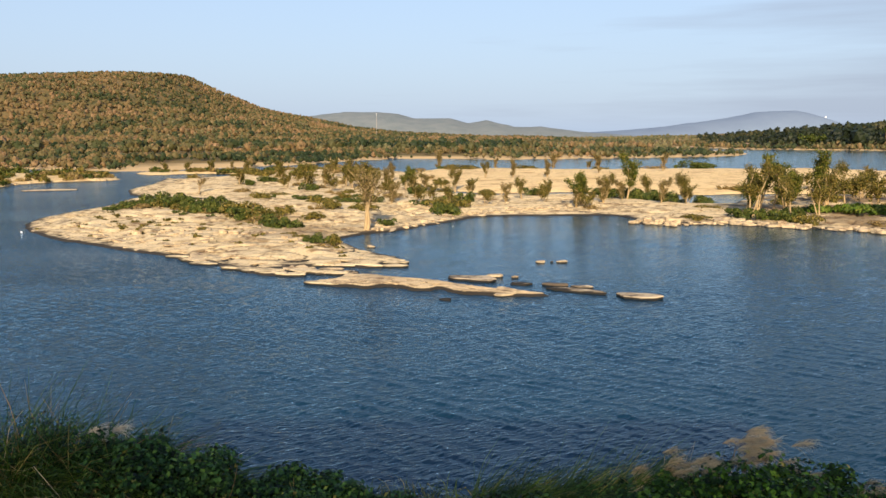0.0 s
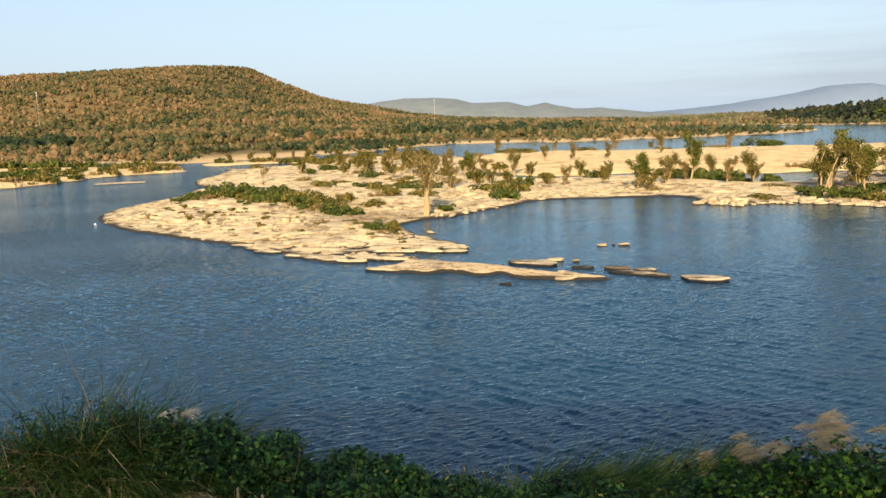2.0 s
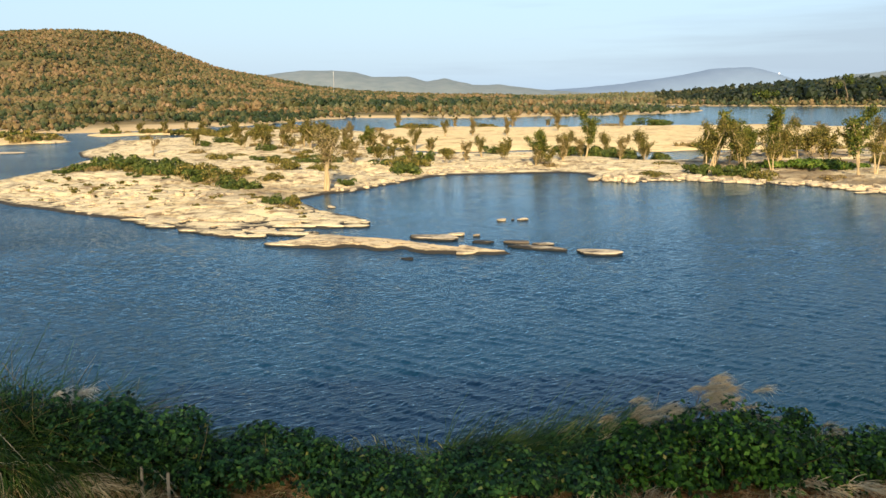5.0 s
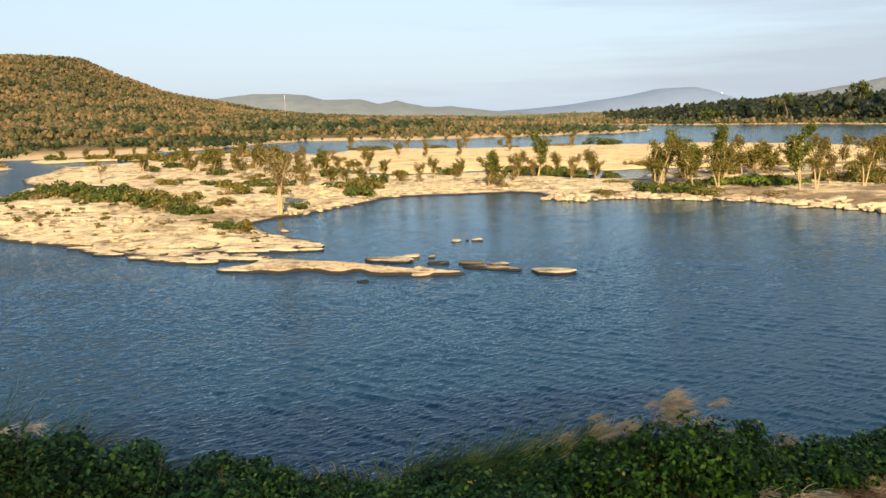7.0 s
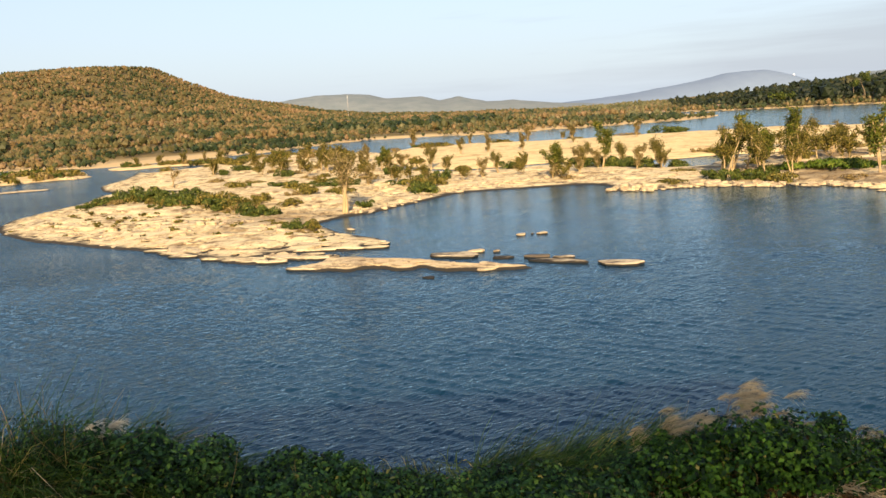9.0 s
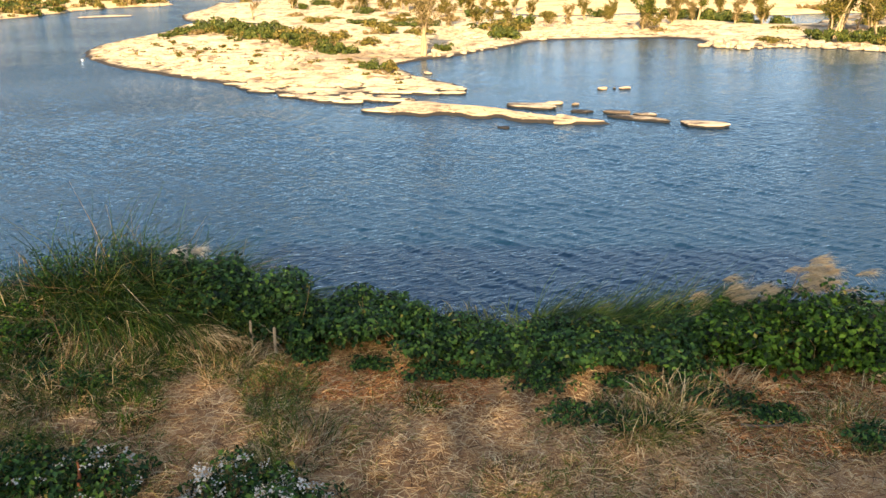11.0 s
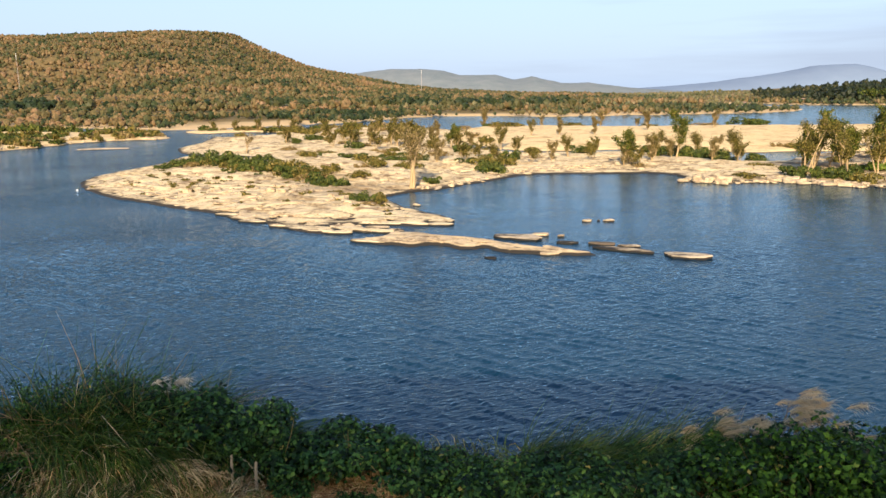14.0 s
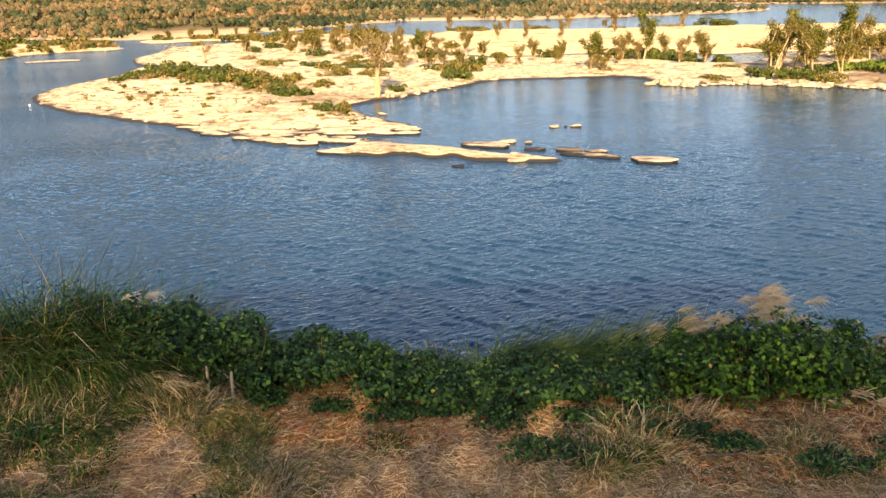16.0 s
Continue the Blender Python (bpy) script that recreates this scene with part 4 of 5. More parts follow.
BUSH = {
    "green": [bush_mesh("bush_leaves", rt, 1600, 0.058, LEAF_BUSH) for _ in range(3)],
    "olive": [bush_mesh("bush_leaves", rt, 950, 0.060, LEAF_OLIVE, 0.5) for _ in range(2)],
    "dry": [bush_mesh("bush_leaves", rt, 700, 0.058, LEAF_DRY, 0.45) for _ in range(2)],
    "far_green": [bush_mesh("bush_leaves", rt, 110, 0.19, LEAF_BUSH, 0.5), bush_mesh("bush_leaves", rt, 110, 0.19, LEAF_BUSH, 0.4)],
    "far_olive": [bush_mesh("bush_leaves", rt, 110, 0.18, LEAF_OLIVE, 0.5)],
    "far_dry": [bush_mesh("bush_leaves", rt, 90, 0.18, LEAF_DRY, 0.5)],
    "weed": [bush_mesh("bush_leaves", rt, 130, 0.17, LEAF_OLIVE, 0.5)],
    "grass": [bush_mesh("bush_leaves", rt, 1500, 0.055, REED, 0.35) for _ in range(2)],
}
BUSH_LABEL = {"green": "dense dark green bush on the rocks", "olive": "low olive scrub bush on the sand", "dry": "dry brown scrub bush", "grass": "spreading patch of green reeds"}


def bush(kind, x, y, r, h=None, turn=None, into=None):
    r, h = r * 1.25, (h or r * 0.8) * 1.25
    me = BUSH[kind][rt.randint(len(BUSH[kind]))]
    z = top_of(x, y) - 0.1
    if z < 0.05:
        return
    m = Matrix.LocRotScale((x, y, z), Euler((0, 0, rt.rand() * 6.3 if turn is None else turn)), (r, r, h / 0.62))
    if into is not None:
        into.setdefault(kind, []).append((me, m))
        return
    ob = new("bush", me)
    ob.matrix_basis = m
    tagged(ob, BUSH_LABEL[kind], "bush", "bushes on the islands")


for kind, x, y, r, h in [
        ("green", -60, 141, 2.2, 1.0), ("green", -57, 144, 2.4, 1.4), ("green", -53.5, 144, 3.0, 2.2), ("green", -50, 143, 3.2, 2.4), ("green", -47, 143, 2.4, 1.8),
        ("green", -45, 142, 2.2, 1.6), ("green", -41, 131, 2.6, 2.0), ("green", -38.5, 130, 3.0, 2.2), ("green", -36, 128, 2.6, 1.9), ("olive", -33, 126, 3.0, 2.2),
        ("green", -31, 122, 2.6, 1.8), ("olive", -28.5, 121, 2.6, 1.9), ("dry", -27, 118, 2.4, 1.6), ("green", -24.5, 113, 2.2, 1.6), ("green", -22.3, 112, 2.0, 1.5),
        ("olive", -26, 128, 2.0, 1.5), ("green", -15.4, 96.4, 1.4, 1.3), ("olive", -13.6, 96.8, 1.3, 1.2), ("green", -16.8, 97, 1.1, 0.9), ("dry", -14.5, 94.2, 1.4, 0.6), ("olive", -9, 116, 1.4, 1.4),
        ("green", -8.5, 117, 1.2, 1.2), ("green", -3, 145, 2.6, 1.2), ("green", -28, 160, 2.6, 1.2), ("green", -23, 158, 2.0, 1.0), ("olive", -36, 170, 2.4, 1.2),
        ("green", -48, 215, 3.4, 1.4), ("olive", 0, 140, 3.0, 2.2), ("olive", 3, 143, 2.4, 1.8), ("green", 4, 150, 2.0, 2.0), ("olive", -14, 135, 2.6, 1.6),
        ("green", -18, 150, 2.2, 1.0), ("dry", -10, 160, 2.5, 1.2), ("olive", 10, 175, 2.6, 1.5), ("green", 20, 170, 2.2, 2.0), ("green", 34, 163, 2.5, 2.2),
        ("green", 39, 163, 3.2, 2.2), ("green", 42, 161, 3.4, 2.4), ("green", 45, 160, 3.0, 2.0), ("green", 46, 155, 2.0, 1.2), ("green", 52, 155, 2.4, 1.6),
        ("olive", 46, 126, 2.6, 0.8), ("olive", 41, 126, 2.4, 0.8), ("green", 52, 124, 1.9, 2.0), ("green", 55, 124, 2.0, 2.0), ("olive", 56, 119, 2.0, 1.8),
        ("green", 49, 127, 2.2, 1.8), ("green", 57.5, 127, 2.0, 1.6), ("grass", 64, 130, 3.4, 2.0), ("grass", 69, 129, 4.0, 2.6), ("grass", 72.5, 129, 4.0, 2.9),
        ("grass", 75.5, 130, 3.4, 2.3), ("dry", 66, 117, 2.2, 1.0), ("olive", 48, 140, 2.4, 1.0), ("dry", 28, 145, 2.2, 0.8),
        ("olive", 86, 128, 3.0, 1.8), ("green", 92, 126, 3.2, 2.2), ("olive", 30, 283, 4.0, 1.6), ("green", 98, 298, 7.0, 3.0), ("olive", 8, 285, 5.0, 1.8),
        ("olive", 60, 300, 4.0, 1.5), ("dry", 80, 300, 4.0, 1.6), ("olive", 15, 180, 2.5, 1.6), ("dry", 56, 160, 2.4, 1.2), ("olive", -20, 121, 2.0, 1.1)]:
    bush(kind, x, y, r, h)
for x, y, r, h in [(88, 124, 2.6, 3.2), (93, 131, 3.0, 4.0), (99, 128, 3.0, 3.6), (104, 133, 3.2, 4.2), (96, 140, 3.0, 4.2), (84, 133, 2.4, 3.0)]:
    bush("olive", x, y, r * 0.8, h * 0.7)
weeds, scrub, beach = {}, {}, {}
for _ in range(110):    # small weeds in the joints of the rock
    u = rt.rand()
    bush("weed", -60 + 52 * u + rt.randn() * 4, 120 - 30 * u + rt.uniform(-6, 12), rt.uniform(0.2, 0.6), into=weeds)
for _ in range(60):     # thin scrub scattered over the rocks behind the lone tree
    bush(["olive", "dry", "green"][rt.randint(3)], rt.uniform(-50, 4), rt.uniform(125, 300), rt.uniform(0.7, 2.4))
for _ in range(55):
    bush(["olive", "dry", "olive"][rt.randint(3)], rt.uniform(-90, -25), rt.uniform(240, 310), rt.uniform(1.2, 3.2))
for _ in range(34):     # scrub strip along the back of the rocks
    u = rt.rand()
    bush(["olive", "dry", "green"][rt.randint(3)], -62 + 40 * u + rt.randn() * 2, 150 - 34 * u + rt.randn() * 2.5, rt.uniform(0.7, 1.7))
for _ in range(44):     # dry scrub along the narrow spit
    u = rt.rand()
    bush(["far_olive", "far_dry", "far_green"][rt.randint(3)], -106 + 46 * u, 283 - 3 * u + rt.uniform(-5, 6), rt.uniform(0.9, 2.1), into=beach)
for _ in range(26):
    bush(["olive", "dry"][rt.randint(2)], rt.uniform(60, 125), rt.uniform(130, 190), rt.uniform(1.0, 2.6))
for n_, xa, xb, ya, yb, lo_, hi_, mix in [(170, -129, -101, 192, 262, 0.7, 1.9, ("far_olive", "far_green", "far_dry", "far_olive")), (110, -190, -128, 206, 236, 0.8, 2.2, ("far_green", "far_olive", "far_green")),
                                         (260, -250, -118, 258, 298, 1.2, 3.0, ("far_green", "far_green", "far_green", "far_olive")), (26, -170, -128, 190, 260, 0.6, 1.3, ("far_olive", "far_dry"))]:
    for _ in range(n_):
        bush(mix[rt.randint(len(mix))], rt.uniform(xa, xb), rt.uniform(ya, yb), rt.uniform(lo_, hi_), into=scrub)
for kind, items in weeds.items():
    joined_stuff("rock_weeds", "small weeds growing in the joints of the rock", "weeds", items)
for kind, items in beach.items():
    joined_stuff("spit_scrub", "dry scrub growing along a narrow sand spit", "scrub", items)
for kind, items in scrub.items():
    joined_stuff("bar_scrub", "low scrub covering the sandbar", "scrub", items)


# ---------------------------------------------------------------- woods
def wood_mesh(name, rng, pts, sizes, tints, mat, leafy=12):
    """A wood of many trees: each an uneven crown with ragged leaf clumps and a stub of trunk."""
    bm = bmesh.new()
    bmesh.ops.create_icosphere(bm, subdivisions=1, radius=1.0)
    bv = np.array([v.co[:] for v in bm.verts])
    bf = np.array([[v.index for v in f.verts] for f in bm.faces])
    bm.free()
    n = len(pts)
    jit = 1 + 0.16 * rng.randn(n, len(bv), 1)
    sc = np.stack([sizes, sizes, sizes * rng.uniform(0.9, 1.3, n)], 1)[:, None]
    v1 = pts[:, None] + (bv[None] * jit * 0.42 + np.array([0, 0, 0.62])) * sc
    f1 = (bf[None] + (np.arange(n) * len(bv))[:, None, None]).reshape(-1, 3)
    t1 = np.repeat(tints, len(bv))
    d = rng.randn(n, leafy, 3)
    d /= np.linalg.norm(d, axis=2, keepdims=True)
    d[..., 2] = np.abs(d[..., 2]) * 0.9 - 0.15
    c = pts[:, None] + (d * 0.5 * rng.uniform(0.8, 1.2, (n, leafy, 1)) + np.array([0, 0, 0.62])) * sc
    v2, f2 = quads(c.reshape(-1, 3), (d + 0.6 * rng.randn(n, leafy, 3)).reshape(-1, 3), np.repeat(sizes, leafy) * 0.22, rng, 1.2)
    t2 = np.clip(np.repeat(np.repeat(tints, leafy), 4) + np.repeat(rng.randn(n * leafy) * 0.08, 4), 0, 1)
    f2t = np.concatenate([f2[:, [0, 1, 2]], f2[:, [0, 2, 3]]])
    v = np.concatenate([v1.reshape(-1, 3), v2])
    f = np.concatenate([f1, f2t + n * len(bv)])
    return mesh_np(name, v, f, mat, False, np.concatenate([t1, t2]))


def wood(name, label, n, xr, yr, size, mat, rng, bias=0.0, keep=None, leafy=12, low=1.2, power=1.0, shrink=0.0):
    x, y = rng.uniform(*xr, n), rng.uniform(*yr, n)
    if keep is not None:
        k = keep(x, y)
        x, y = x[k], y[k]
    z = ground_height(x, y)
    k = z > low
    x, y, z = x[k], y[k], z[k]
    s = size[0] + (size[1] - size[0]) * rng.rand(len(x)) ** power
    s = s * (1 - 0.45 * shrink * (1 - ss(18.5, 31, np.degrees(np.arctan2(x, y)))))
    t = np.clip(0.5 + bias + 1.1 * fbm(x * 0.012, y * 0.012, 4) + 0.19 * rng.randn(len(x)), 0, 1)
    me = wood_mesh(name, rng, np.stack([x, y, z - 0.08 * s], 1), s, t, mat, leafy)
    tagged(new(name, me), label, "forest", kind="stuff")


rw = np.random.RandomState(5)
visible = lambda x, y: np.abs(np.degrees(np.arctan2(x, y))) < 42
wood("hill_forest", "dry season forest of olive and brown crowns covering the hill", 25000, (-1250, 220), (640, 1500), (2.6, 6.4), FOREST, rw, 0.0,
     lambda x, y: visible(x, y) & (np.interp(x, RIDGE_X, RIDGE_Z) > 2), 4)
# haze over the plain comes from this wood's paler canopy colour
wood("plain_forest", "scattered trees and scrub on the far plain", 6600, (-500, 460), (520, 1700), (2.2, 5.0), HAZY_SCRUB, rw, 0.0,
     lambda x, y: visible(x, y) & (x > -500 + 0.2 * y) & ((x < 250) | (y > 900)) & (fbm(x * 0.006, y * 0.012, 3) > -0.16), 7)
wood("bank_forest", "belt of leafy green trees along the far bank", 820, (-420, 60), (490, 640), (3.5, 8), FOREST, rw, -0.2,
     lambda x, y: visible(x, y) & (fbm(x * 0.02, y * 0.02, 3) > -0.1))
wood("right_bank_forest", "dark wood on the high far bank", 3300, (240, 900), (480, 1300), (5, 15), WOOD_DARK, rw, -0.1,
     lambda x, y: visible(x, y) & (inside_distance(MAINLAND, x, y) > 5) & (np.degrees(np.arctan2(x, y)) > 18.0), 18, power=1.7, shrink=1.0)
wood("bank_scrub", "low dry scrub on the sandy far bank", 6800, (-360, 270), (286, 580), (1.4, 4.2), FOREST, rw, -0.05,
     lambda x, y: visible(x, y) & (fbm(x * 0.012, y * 0.035, 3) > -0.12) & ~((x > -132) & (x < -86) & (y < 345)) & ~((x < -45) & (y > 392) & (y < 450)), 7, low=0.1)
wood("right_bank_scrub", "low green scrub at the foot of the far bank", 7500, (255, 760), (450, 900), (2, 5), FOREST, rw, -0.1,
     lambda x, y: visible(x, y) & (inside_distance(MAINLAND, x, y) < 60), 5, low=0.3)
wood("reed_belt", "belt of low green reeds and scrub along the far shore", 3400, (-340, -45), (296, 480), (1.4, 2.8), FOREST, rw, -0.42,
     lambda x, y: visible(x, y) & (((x < -125) & (y < 400)) | ((x > -115) & (y > 368) & (y < 470))), 7, low=0.1)


def bank_tree(x, y, h, w, turn):
    """A single large tree on the far bank."""
    z = float(ground_height(np.array([[x]], float), np.array([[y]], float))[0, 0])
    ob = thing("tree", "large dark tree standing over the far bank", "tree", "large trees on the far bank", (x, y, z - 0.3), turn)
    p, r = limb(rt, (0, 0, 0), (0.05, 0, 1), h * 0.75, h * 0.03, 0.06, 6)
    part("trunk", mesh_np("trunk", *tube(p, r, 6), BARK_DARK, True), ob)
    n = 520
    lump = np.stack([rt.randn(9) * w * 0.30, rt.randn(9) * w * 0.30, h * (0.72 + 0.22 * rt.rand(9))], 1)
    k = rt.randint(9, size=n)
    d = rt.randn(n, 3)
    d /= np.linalg.norm(d, axis=1, keepdims=True)
    c = lump[k] + d * w * 0.24 * (0.6 + 0.5 * rt.rand(n, 1))
    v, f = quads(c, d + 0.5 * rt.randn(n, 3), w * 0.09, rt, 1.3)
    part("crown", mesh_np("crown", v, f, LEAF_BUSH), ob)


for x, y, h, w, turn in [(401, 695, 25, 9, 0), (394, 700, 19, 8, 1), (468, 690, 30, 14, 2), (480, 700, 23, 13, 3), (345, 735, 9, 14, 1), (505, 660, 14, 13, 5), (440, 700, 11, 12, 4)]:
    bank_tree(x, y, h, w, turn)


def added_shade_tree(x, n):
    """A broad unseen tree, added behind the viewer so that its thin crown filters the low sun over the near bank."""
    ob = thing("tree", "unseen broad thin-leaved tree added behind to filter the sun", "tree", "shade trees on the bluff", (x, -9.5, 8.9))
    p, r = limb(rt, (0, 0, 0), (0.03, 0, 1), 8.5, 0.24, 0.05, 7)
    wood_ = [tube(p, r, 8)]
    for _ in range(12):
        a, q = rt.rand() * 6.28, rt.randint(2, 7)
        b, rb = limb(rt, p[q], (math.cos(a), 0.7 * math.sin(a), 0.8), rt.uniform(2.5, 4.5), r[q] * 0.5, 0.15, 5)
        wood_.append(tube(b, rb, 5))
    part("trunk", mesh_np("trunk", *joined(wood_), BARK_DARK, True), ob)
    cols = int(math.sqrt(n * 5.4 / 8.8))
    k = np.arange(n)
    cx = -2.7 + 5.4 * (k % cols + rt.rand(n)) / cols
    cy = rt.uniform(-1.8, 1.8, n)
    cz = 4.0 + 8.8 * (k // cols + rt.rand(n)) * cols / n - cy * math.tan(radians(SUN_EL))
    c = np.stack([cx, cy, cz], 1)
    v, f = quads(c, rt.randn(n, 3), 0.118, rt, 1.4)
    tagged(part("crown", mesh_np("crown", v, f, LEAF_BUSH), ob), kind="stuff")


# row of unseen trees added to dim the sun; leaf counts set how much
for k, leaves in enumerate((12000, 12000, 12500, 16000, 18000)):
    added_shade_tree(-12.6 + 5.4 * k, leaves)


# ---------------------------------------------------------------- the near bank
rf = np.random.RandomState(21)


def near_ground(x, y):
    return float(ground_height(np.array([[x]], float), np.array([[y]], float))[0, 0])


def leaf_blades(c, nrm, size, rng, wide=0.38):
    """Folded pointed leaves: two faces each, hinged along the midrib."""
    n = len(c)
    nrm = nrm / (np.linalg.norm(nrm, axis=1, keepdims=True) + 1e-9)
    a = np.cross(nrm, rng.randn(n, 3))
    a /= np.linalg.norm(a, axis=1, keepdims=True) + 1e-9
    b = np.cross(nrm, a)
    s = (size * (0.6 + 0.8 * rng.rand(n)))[:, None]
    v = np.stack([c - b * s * 0.5, c + a * s * wide, c + b * s * 0.6 - nrm * s * 0.2, c - a * s * wide, c - nrm * s * 0.12], 1).reshape(-1, 3)
    i = np.arange(n)[:, None] * 5
    f = np.concatenate([i + np.array([[0, 1, 2, 4]]), i + np.array([[0, 4, 2, 3]])])
    return v, f


def blades(base, way, length, width, droop, rng):
    """Grass blades: tapered, bending over; two faces each."""
    n = len(base)
    way = way / (np.linalg.norm(way, axis=1, keepdims=True) + 1e-9)
    side = np.cross(way, rng.randn(n, 3))
    side /= np.linalg.norm(side, axis=1, keepdims=True) + 1e-9
    L, W = np.asarray(length).reshape(-1, 1), np.asarray(width).reshape(-1, 1)
    droop = np.broadcast_to(np.asarray(droop, float).reshape(-1, 1), (n, 1))
    fall = np.zeros((n, 3))
    fall[:, 2] = -1
    mid = base + way * L * 0.55 + fall * L * 0.08 * droop
    flat = way * np.array([1, 1, 0.3])
    tip = mid + flat * L * 0.45 + fall * L * 0.35 * droop
    v = np.stack([base - side * W, base + side * W, mid + side * W * 0.8, mid - side * W * 0.8, tip + side * W * 0.12, tip - side * W * 0.12], 1).reshape(-1, 3)
    i = np.arange(n)[:, None] * 6
    f = np.concatenate([i + np.array([[0, 1, 2, 3]]), i + np.array([[3, 2, 4, 5]])])
    return v, f


def arcs(base, way, length, width, droop, rng):
    """Long grass blades that arch over: three faces each."""
    n = len(base)
    way = way / (np.linalg.norm(way, axis=1, keepdims=True) + 1e-9)
    side = np.cross(way, rng.randn(n, 3))
    side /= np.linalg.norm(side, axis=1, keepdims=True) + 1e-9
    L, W = np.asarray(length).reshape(-1, 1), np.asarray(width).reshape(-1, 1)
    droop = np.broadcast_to(np.asarray(droop, float).reshape(-1, 1), (n, 1))
    rows, p, d = [], base, way
    for k, w in enumerate((1.0, 0.95, 0.7, 0.12)):
        rows += [p - side * W * w, p + side * W * w]
        p = p + d * L / 3
        d = d + np.array([0, 0, -0.55]) * droop
        d = d / np.linalg.norm(d, axis=1, keepdims=True)
    i = np.arange(n)[:, None] * 8
    f = np.concatenate([i + np.array([[2 * k, 2 * k + 1, 2 * k + 3, 2 * k + 2]]) for k in range(3)])
    return np.stack(rows, 1).reshape(-1, 3), f


def vine_bush(x, y, rx, ry, h, mat, label, n=1300, leaf=0.085):
    """A mound of creeper: layers of leaves over uneven lumps, twigs inside, some trailing shoots."""
    ob = thing("bush", label, "bush", "creeper thickets on the near bank", (x, y, near_ground(x, y)))
    lumps = [(rf.uniform(-0.6, 0.6) * rx, rf.uniform(-0.6, 0.6) * ry, rf.uniform(0.15, 0.72) * h, rf.uniform(0.10, 0.34)) for _ in range(34)]
    lumps += [(0, 0, h * 0.42, 0.45)] * 3
    k = rf.randint(len(lumps), size=n)
    lm = np.array(lumps)[k]
    d = rf.randn(n, 3)
    d /= np.linalg.norm(d, axis=1, keepdims=True)
    d[:, 2] = np.where(rf.rand(n) < 0.85, np.abs(d[:, 2]), d[:, 2])
    shell = (0.50 + 0.65 * rf.rand(n) ** 0.5)[:, None]
    c = lm[:, :3] + d * shell * lm[:, 3:4] * np.array([rx, ry, h])
    drop = -0.85 * np.maximum(y + c[:, 1] - 10.1, 0)
    c[:, 2] = np.maximum(c[:, 2], 0.02 + 0.1 * rf.rand(n)) + drop
    v, f = leaf_blades(c, d + rf.randn(n, 3) * 0.45 + np.array([0, -0.25, 0.55]), np.full(n, leaf), rf)
    tagged(part("leaves", mesh_np("leaves", v, f, mat), ob), kind="stuff")
    stems = []
    for _ in range(16):
        a = rf.rand() * 6.28
        p, r = limb(rf, (rf.uniform(-0.4, 0.4) * rx, rf.uniform(-0.4, 0.4) * ry, -0.1), (math.cos(a) * 0.6, math.sin(a) * 0.6, 0.8), h * rf.uniform(0.8, 1.3), 0.008, 0.2, 5)
        stems.append(tube(p, r, 4))
    part("stem", mesh_np("stem", *joined(stems), LEAF_DRY), ob, "thin brown stems")
    return ob


VINE_LAB = "thick dark green creeper covering the bank edge"
FRESH_LAB = "leafy fresh green creeper bush on the bank edge"
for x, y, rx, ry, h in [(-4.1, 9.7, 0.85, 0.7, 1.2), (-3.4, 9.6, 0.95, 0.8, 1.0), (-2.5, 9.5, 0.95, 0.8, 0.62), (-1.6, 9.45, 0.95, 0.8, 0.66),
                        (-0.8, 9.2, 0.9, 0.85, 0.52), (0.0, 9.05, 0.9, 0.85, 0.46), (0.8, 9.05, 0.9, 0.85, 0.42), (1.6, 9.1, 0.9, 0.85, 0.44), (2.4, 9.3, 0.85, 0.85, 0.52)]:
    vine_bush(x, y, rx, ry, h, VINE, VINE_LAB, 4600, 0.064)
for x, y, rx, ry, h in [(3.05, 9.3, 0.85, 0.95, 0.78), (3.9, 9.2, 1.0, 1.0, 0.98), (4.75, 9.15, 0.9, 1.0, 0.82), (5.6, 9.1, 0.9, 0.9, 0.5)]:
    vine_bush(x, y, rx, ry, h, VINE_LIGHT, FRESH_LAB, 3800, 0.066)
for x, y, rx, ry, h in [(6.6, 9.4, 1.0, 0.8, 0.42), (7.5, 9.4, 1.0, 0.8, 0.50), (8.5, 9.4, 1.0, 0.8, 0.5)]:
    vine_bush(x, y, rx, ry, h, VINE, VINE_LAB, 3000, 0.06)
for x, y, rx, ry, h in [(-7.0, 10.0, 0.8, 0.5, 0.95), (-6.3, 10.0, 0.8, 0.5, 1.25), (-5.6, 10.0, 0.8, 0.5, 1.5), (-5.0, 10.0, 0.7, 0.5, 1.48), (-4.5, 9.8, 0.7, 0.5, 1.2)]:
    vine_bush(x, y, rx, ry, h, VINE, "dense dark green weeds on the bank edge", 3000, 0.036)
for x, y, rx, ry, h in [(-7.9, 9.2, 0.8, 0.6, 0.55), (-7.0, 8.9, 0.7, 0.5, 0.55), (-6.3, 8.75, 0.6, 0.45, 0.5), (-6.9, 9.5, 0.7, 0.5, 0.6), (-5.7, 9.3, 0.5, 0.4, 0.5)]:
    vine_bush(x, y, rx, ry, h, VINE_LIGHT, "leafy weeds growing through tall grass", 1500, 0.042)
